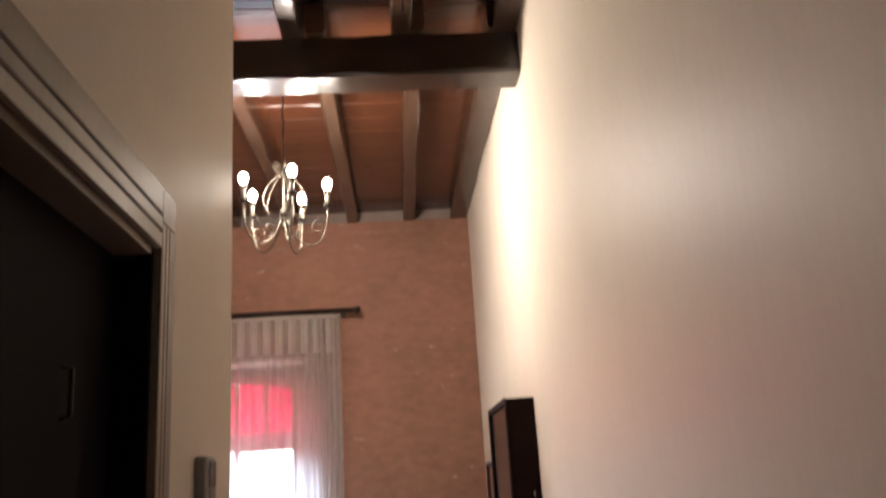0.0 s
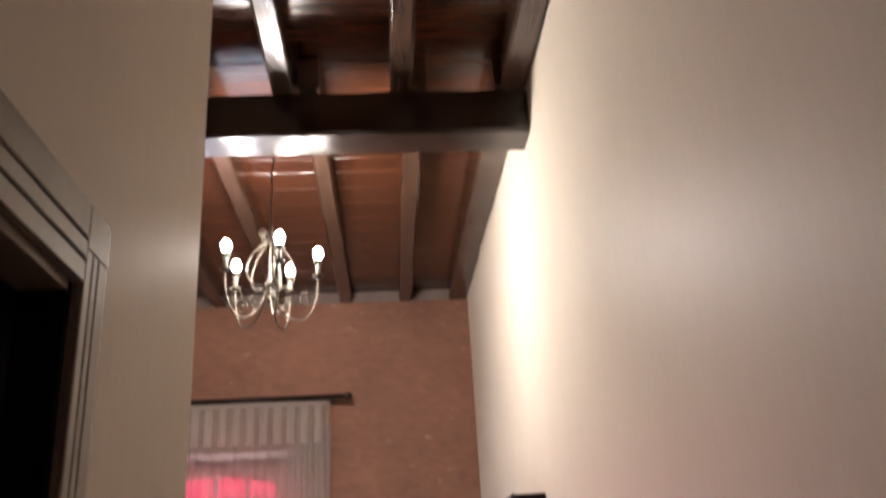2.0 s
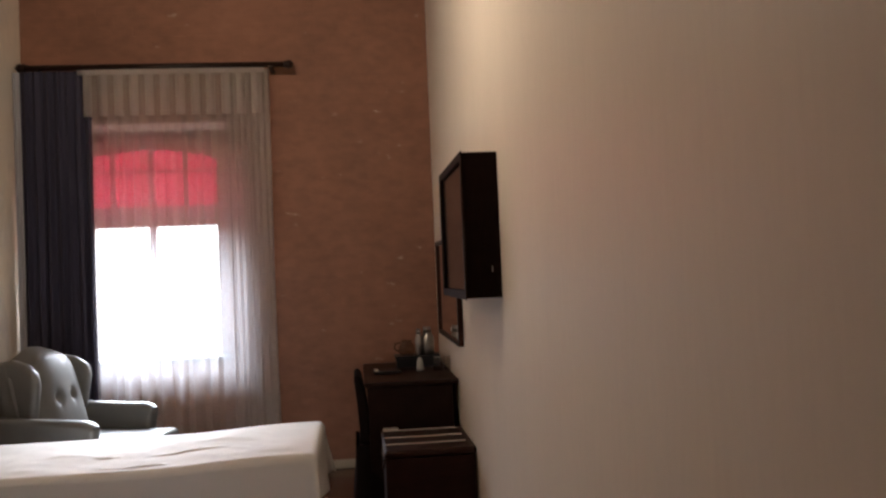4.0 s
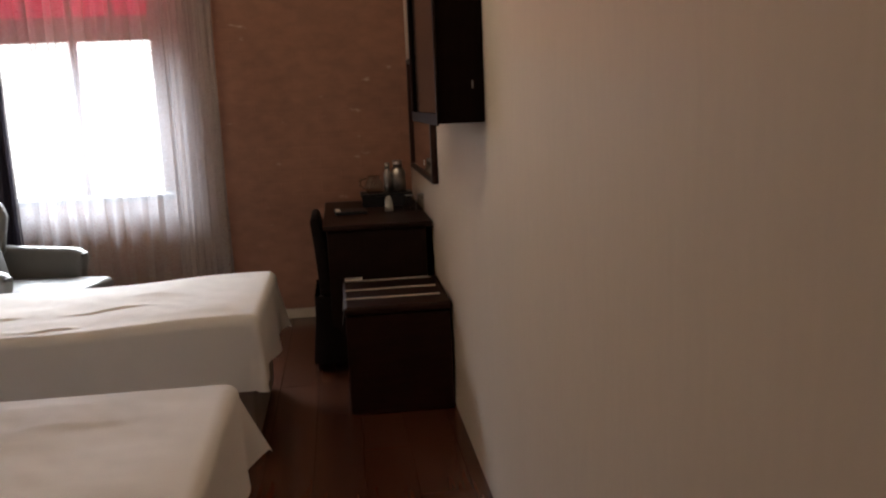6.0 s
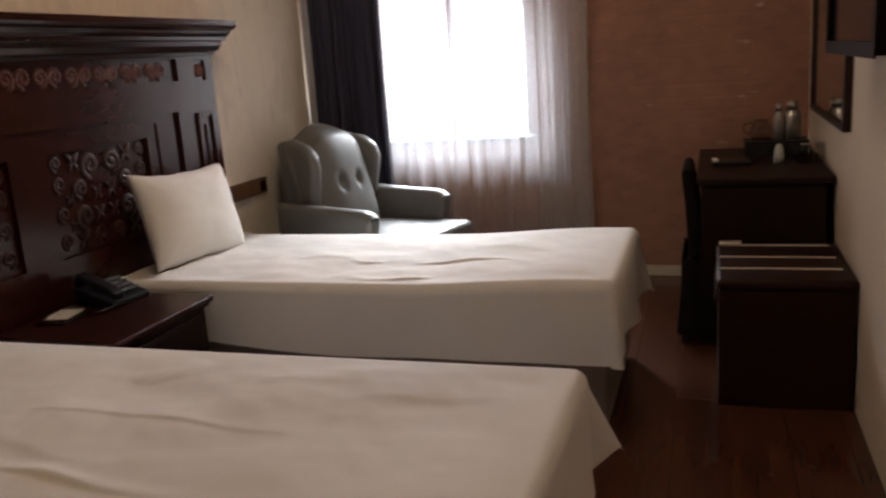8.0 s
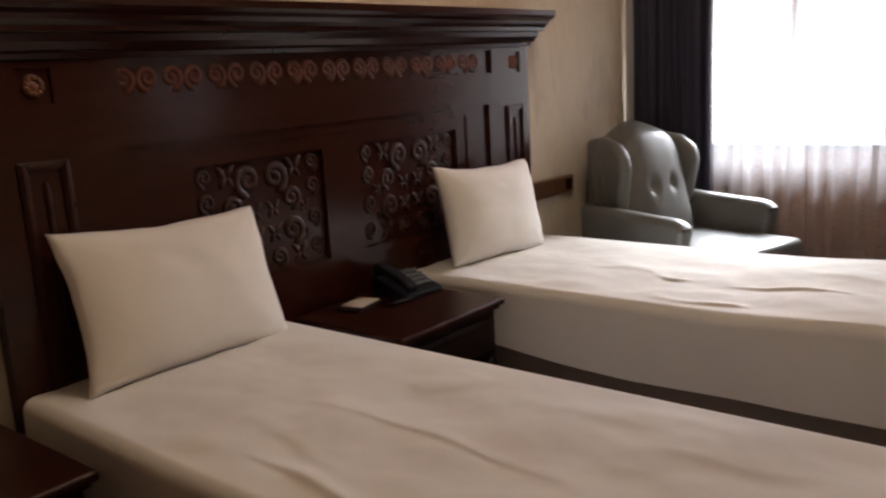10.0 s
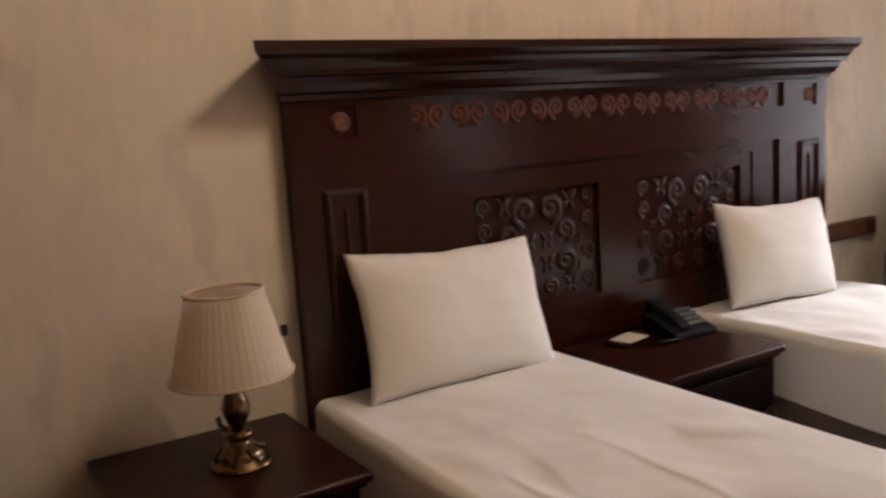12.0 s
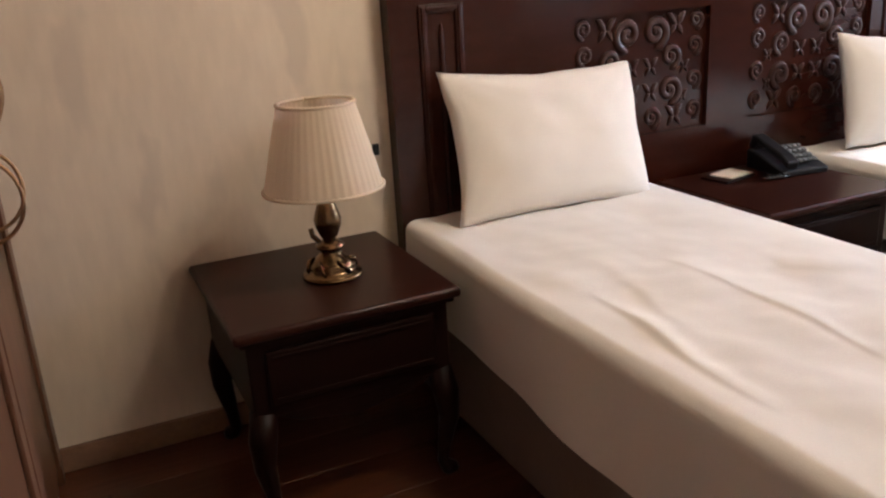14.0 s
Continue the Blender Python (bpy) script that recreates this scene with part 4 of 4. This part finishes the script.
bk = part("backrest", sheet(64, 64, back_f), M_LEATHER, ac, smooth=True)
for by in (-0.085, 0.06):
    c = bmesh.new()
    bmesh.ops.create_icosphere(c, subdivisions=2, radius=0.013)
    part("button", c, M_LEATHER, bk, smooth=True, m=pose(-0.222, by, 0.735))
part("back_shell", extrude([(-0.30, 0.16), (-0.27, 0.36), (-0.40, 0.97), (-0.44, 0.98), (-0.47, 0.93), (-0.40, 0.16)], 0.5, 0.02, axis="y"), M_LEATHER, ac, smooth=False)
for s in (-1, 1):
    wing = [(-0.46, 0.60), (-0.14, 0.60), (-0.12, 0.72), (-0.10, 0.83), (-0.12, 0.905), (-0.19, 0.955), (-0.32, 0.985), (-0.46, 0.965)]
    part("wing", extrude(wing, 0.075, 0.030, 4), M_LEATHER, ac, smooth=True, m=pose(-0.07, s * 0.31, 0, 0, 0, s * 17))
    arm = [(-0.40, 0.16), (0.20, 0.16), (0.235, 0.50), (0.255, 0.57), (0.24, 0.615), (0.18, 0.63), (-0.20, 0.645), (-0.40, 0.66)]
    part("armrest", extrude(arm, 0.105, 0.036, 4), M_LEATHER, ac, smooth=True, m=pose(0, s * 0.345, 0))
    for x in (0.34, -0.33):
        part("leg", lathe([(0.014, 0), (0.018, 0.02), (0.026, 0.145), (0, 0.146)], 10), M_DARK, ac, smooth=True, m=pose(x, s * 0.25, 0))

# desk, chair, luggage bench
dk = thing("writing_desk", pose(0.14, 5.72, 0), "dark espresso wooden writing desk against the wall", "desk")
part("desktop", box(0, 0.565, 0, 1.10, 0.742, 0.77, 0.006), M_DARK, dk)
part("side_panel", box(0.02, 0.53, 0.015, 0.04, 0, 0.742, 0.003), M_DARK, dk)
part("side_panel", box(0.02, 0.53, 1.08, 1.105, 0, 0.742, 0.003), M_DARK, dk)
part("modesty_panel", box(0.50, 0.52, 0.04, 1.08, 0.25, 0.742), M_DARK, dk)
part("drawer", box(0.03, 0.05, 0.06, 1.06, 0.60, 0.735, 0.004), M_DARK, dk)
dc = thing("desk_chair", pose(0.335, 5.97, 0), "dark cloth-covered desk chair pushed under the desk", "chair")
part("backrest", extrude([(-0.23, 0.44), (-0.17, 0.44), (-0.185, 0.66), (-0.215, 0.80), (-0.235, 0.815), (-0.26, 0.80), (-0.245, 0.66)], 0.44, 0.014, 3), M_DESKCL, dc, smooth=True)
part("seat", box(-0.23, 0.16, -0.22, 0.22, 0.40, 0.47, 0.02, 3), M_DESKCL, dc, smooth=True)
part("skirt", lathe([(0.285, 0.40), (0.29, 0.25), (0.315, 0.05)], 40, wobble=lambda k: (1 / max(abs(math.cos(k * math.tau)), abs(math.sin(k * math.tau)))) * 0.8 * (1 + 0.02 * math.sin(k * math.tau * 14))), M_DESKCL, dc, "dark gathered cloth skirt", True, m=pose(-0.03, 0, 0))
for x, y in ((-0.22, -0.19), (-0.22, 0.19), (0.13, -0.19), (0.13, 0.19)):
    part("leg", tube([(x * 1.15, y * 1.05, 0), (x, y, 0.40)], [0.014, 0.02], 8), M_DARK, dc)

bn = thing("luggage_bench", pose(0.225, 5.06, 0), "dark wooden luggage bench with pale metal strips", "luggage bench")
part("bench_top", box(0, 0.482, 0, 0.60, 0.455, 0.498, 0.016, 4), M_BENCH, bn)
part("front_panel", box(0.006, 0.476, 0.008, 0.03, 0, 0.457, 0.006), M_BENCH, bn)
part("back_panel", box(0.012, 0.47, 0.57, 0.59, 0, 0.457, 0.004), M_DARK, bn)
part("side_panel", box(0.006, 0.03, 0.03, 0.57, 0, 0.457, 0.004), M_DARK, bn)
part("side_panel", box(0.455, 0.476, 0.03, 0.57, 0, 0.457, 0.004), M_DARK, bn)
for y in (0.16, 0.345, 0.55):
    part("metal_strip", box(0.012, 0.445, y - 0.008, y + 0.008, 0.498, 0.504, 0.002), M_STRIP, bn, "pale metal strip")
part("tag", box(0.012, 0.10, 0.535, 0.585, 0.5045, 0.514, 0.002), M_CARD, bn, "small white label")
part("side_guard", tube([(0.005, 0.06, 0.47), (-0.004, 0.08, 0.40), (-0.004, 0.35, 0.40), (0.005, 0.38, 0.47)], 0.005), M_CHROME, bn)

# things on the desk
def flask(x, y, h, r, label):
    t = thing("steel_flask", pose(x, y, 0.771), label, "flask", "desk ware")
    part("body", lathe([(0, 0), (r, 0), (r, h * 0.72), (r * 0.7, h * 0.82), (r * 0.55, h * 0.86), (0, h * 0.86)], 20), M_STEEL, t, smooth=True)
    part("cap", lathe([(0, h * 0.86), (r * 0.62, h * 0.86), (r * 0.58, h), (0, h)], 16), M_STEEL, t, smooth=True)


tea = thing("tea_stand", pose(0.514, 6.505, 0.771), "low black lacquered stand for tea things", "stand")
SX, SY = 0.514, 6.505
part("stand_top", box(-0.154, 0.154, -0.09, 0.09, 0.062, 0.078, 0.004), M_BLACK, tea)
part("stand_front", box(-0.148, 0.148, -0.086, -0.076, 0, 0.062, 0.003), M_BLACK, tea)
for sx in (-1, 1):
    part("stand_side", box(sx * 0.142 - 0.005, sx * 0.142 + 0.005, -0.075, 0.086, 0, 0.062, 0.003), M_BLACK, tea)
flask(SX + 0.075, SY + 0.01, 0.265, 0.046, "shiny steel vacuum flask with screw cap")
flask(SX + 0.012, SY - 0.02, 0.255, 0.024, "slim steel bottle with screw cap")
jug = thing("glass_jug", pose(SX - 0.07, SY, 0.85), "small clear glass jug on the black stand", "jug", "desk ware")
part("jug_body", lathe([(0.0, 0.002), (0.045, 0.0), (0.058, 0.03), (0.052, 0.06), (0.034, 0.085), (0.037, 0.10)], 24), M_TUMBLER, jug, smooth=True)
part("handle", tube([(-0.04, 0, 0.085), (-0.08, 0, 0.08), (-0.085, 0, 0.045), (-0.056, 0, 0.025)], 0.006), M_TUMBLER, jug, smooth=True)
cp = thing("cup", pose(0.509, 6.184, 0.771), "small white porcelain cup turned upside down", "cup", "desk ware")
part("bowl", lathe([(0.026, 0), (0.024, 0.03), (0.018, 0.075), (0.012, 0.085), (0, 0.085)], 18), M_PORC, cp, smooth=True)
part("foot_ring", lathe([(0.011, 0.084), (0.012, 0.09), (0.009, 0.09)], 16), M_PORC, cp, smooth=True)
for k in range(2):
    gl = thing("drinking_glass", pose(0.596 + 0.03 + 0.075 * k, 6.193, 0.771), "clear glass tumbler turned upside down", "glass", "desk ware")
    part("glass_body", lathe([(0.033, 0), (0.031, 0.03), (0.027, 0.085), (0.022, 0.09), (0, 0.09)], 18), M_TUMBLER, gl, smooth=True)
    part("base_ring", lathe([(0.0, 0.084), (0.026, 0.084), (0.026, 0.088), (0, 0.088)], 18), M_PORC, gl, smooth=True)
nt = thing("notepad_tray", pose(0.291, 6.195, 0.771, 0, 0, 4), "dark leather tray with a white notepad", "tray")
part("tray", box(-0.09, 0.09, -0.07, 0.10, 0, 0.018, 0.006), M_BLACK, nt)
part("notepad", box(-0.085, -0.06, -0.06, 0.02, 0.0185, 0.030, 0.002), M_CARD, nt)

# thermostat
th = thing("room_thermostat", pose(XP, 1.668, 1.543), "grey wall thermostat with dark display", "thermostat")
part("body", box(0, 0.026, -0.048, 0.048, -0.056, 0.056, 0.005, 3), M_GREY, th)
part("display", box(0.026, 0.029, -0.018, 0.042, -0.01, 0.046, 0.002), M_LCD, th, "dark glass display")
part("lower_flap", box(0.026, 0.0285, -0.018, 0.042, -0.05, -0.013, 0.002), M_GREY, th)

# wardrobe against the south wall
wd = thing("wardrobe", pose(-2.20, 1.42, 0), "tall brown wooden wardrobe with brass bow handles", "wardrobe")
part("carcass", box(0, 1.5, 0, 0.57, 0.06, 2.2, 0.004), M_WARD, wd)
part("plinth", box(0.01, 1.49, 0.02, 0.55, 0, 0.06), M_DARK, wd)
part("cornice", box(-0.02, 1.52, 0, 0.62, 2.2, 2.28, 0.015), M_WARD, wd)
part("corner_post", box(-0.012, 0.05, 0.57, 0.60, 0.0, 2.2, 0.005), M_WARD, wd)
for i in range(2):
    x0 = 0.06 + i * 0.72
    d = part("door", box(x0, x0 + 0.70, 0.572, 0.592, 0.09, 2.17, 0.004), M_WARD, wd)
    part("door_frame_stile", box(x0, x0 + 0.07, 0.592, 0.602, 0.09, 2.17, 0.003), M_WARD, d)
    part("door_frame_stile", box(x0 + 0.63, x0 + 0.70, 0.592, 0.602, 0.09, 2.17, 0.003), M_WARD, d)
    xh = x0 + 0.665 if i == 0 else x0 + 0.035
    for z0, z1 in ((0.895, 1.045), (1.062, 1.212)):
        bow = [(xh, 0.602 + 0.082 * math.sin(math.pi * k / 18) ** 0.8, (z0 + z1) / 2 - (z1 - z0) / 2 * math.cos(math.pi * k / 18)) for k in range(19)]
        part("handle", tube(bow, 0.0035), M_HANDLE, d, "thin gold bow handle", True)

# chandelier
ch = thing("chandelier", pose(CHX, CHY, 0.02), "five-arm gilt metal chandelier with lit candle bulbs", "chandelier")
part("ceiling_cup", lathe([(0, 3.875), (0.05, 3.875), (0.04, 3.865), (0.012, 3.845), (0, 3.845)], 18), M_GOLD, ch, smooth=True)
part("cable", tube([(0.006 * math.sin(k * 1.9), 0.006 * math.cos(k * 2.3), 3.84 - k * 0.048) for k in range(11)], 0.006, 6), M_GOLD, ch)
part("column", lathe([(0, 2.90), (0.006, 2.902), (0.016, 2.92), (0.009, 2.935), (0.022, 2.95), (0.024, 2.96), (0.012, 2.975), (0.006, 3.0), (0.006, 3.17), (0.012, 3.18), (0.007, 3.2), (0.006, 3.36), (0, 3.36)], 18), M_GOLD, ch, smooth=True)
part("finial_drop", lathe([(0, 2.855), (0.010, 2.865), (0.013, 2.876), (0.006, 2.893), (0, 2.903)], 12), M_GOLD, ch, smooth=True)


def bez(p0, p1, p2, p3, n=14):
    out = []
    for i in range(n + 1):
        t = i / n
        out.append(tuple((1 - t) ** 3 * a + 3 * (1 - t) ** 2 * t * c + 3 * (1 - t) * t * t * d + t ** 3 * e for a, c, d, e in zip(p0, p1, p2, p3)))
    return out


def curl(x, z, r, start, turns, n=20):
    """A flat spiral in the x-z plane winding inwards."""
    return [(x + r * (1 - 0.85 * k / n) * math.cos(start + turns * math.tau * k / n), 0, z + r * (1 - 0.85 * k / n) * math.sin(start + turns * math.tau * k / n)) for k in range(n + 1)]


for i in range(5):
    a = 72 * i
    rm = pose(0, 0, 0, 0, 0, a)
    arm = part("arm", tube(bez((0.015, 0, 2.93), (0.07, 0, 2.70), (0.25, 0, 2.70), (CHR, 0, 2.985), 20), 0.0042, 8), M_GOLD, ch, smooth=True, m=rm)
    part("arm_scroll", tube(curl(0.185, 2.865, 0.048, 0.4, 1.35), 0.003, 6), M_GOLD, arm, smooth=True)
    part("arm_scroll", tube(curl(0.085, 2.85, 0.035, 2.6, -1.25), 0.003, 6), M_GOLD, arm, smooth=True)
    part("upper_scroll", tube(bez((0.012, 0, 2.95), (0.17, 0, 2.90), (0.15, 0, 3.08), (0.035, 0, 3.17), 16), 0.0038, 6), M_GOLD, ch, smooth=True, m=rm)
    part("crown_curl", tube(bez((0.035, 0, 3.17), (0.0, 0, 3.20), (0.01, 0, 3.245), (0.045, 0, 3.245), 10) + curl(0.045, 3.22, 0.025, 1.57, -1.1, 12), 0.0034, 6), M_GOLD, ch, smooth=True, m=rm)
    part("drip_cup", lathe([(0, 2.98), (0.01, 2.98), (0.024, 2.99), (0.027, 2.996), (0.015, 2.996), (0, 2.993)], 14), M_GOLD, arm, smooth=True, m=pose(CHR, 0, 0))
    part("candle_sleeve", lathe([(0.0115, 2.995), (0.0115, 3.085), (0, 3.085)], 12), M_CANDLE, arm, "dull metal candle sleeve", True, m=pose(CHR, 0, 0))
    part("lamp_holder", lathe([(0.0115, 3.052), (0.017, 3.058), (0.0215, 3.068), (0.0225, 3.073), (0.019, 3.071), (0.0115, 3.064)], 18), M_GOLD, arm, "flared metal cup under the bulb", True, m=pose(CHR, 0, 0))
    bb = part("bulb", lathe([(0, 3.080), (0.011, 3.082), (0.021, 3.096), (0.0265, 3.114), (0.022, 3.133), (0.010, 3.146), (0, 3.149)], 14), M_BULB, arm, "lit candle bulb", True, m=pose(CHR, 0, 0))
    bb.visible_shadow = False

# floor of laminate planks
fl = tagged(new("floor"), "red-brown laminate plank floor", "floor", "", "structure")
part("subfloor", box(XL - 0.1, XR + 0.1, -1.4, YF + 0.1, -0.1, -0.013), M_DARK, fl)
pw, pl = 0.192, 1.285
pm = None
row, x = 0, XL
while x < XR - 0.01:
    w = min(pw, XR - x)
    y = -1.3 - (row * 0.43) % pl
    while y < YF:
        y0, y1 = max(y, -1.3), min(y + pl, YF)
        if y1 - y0 > 0.02 and not (x + w < XP - 0.12 and y1 < 1.38):
            part("plank", box(x + 0.0006, x + w - 0.0006, y0 + 0.0006, y1 - 0.0006, -0.012, 0.0, 0.0012, 1), M_FLOOR, fl)
        y += pl
    x += pw
    row += 1
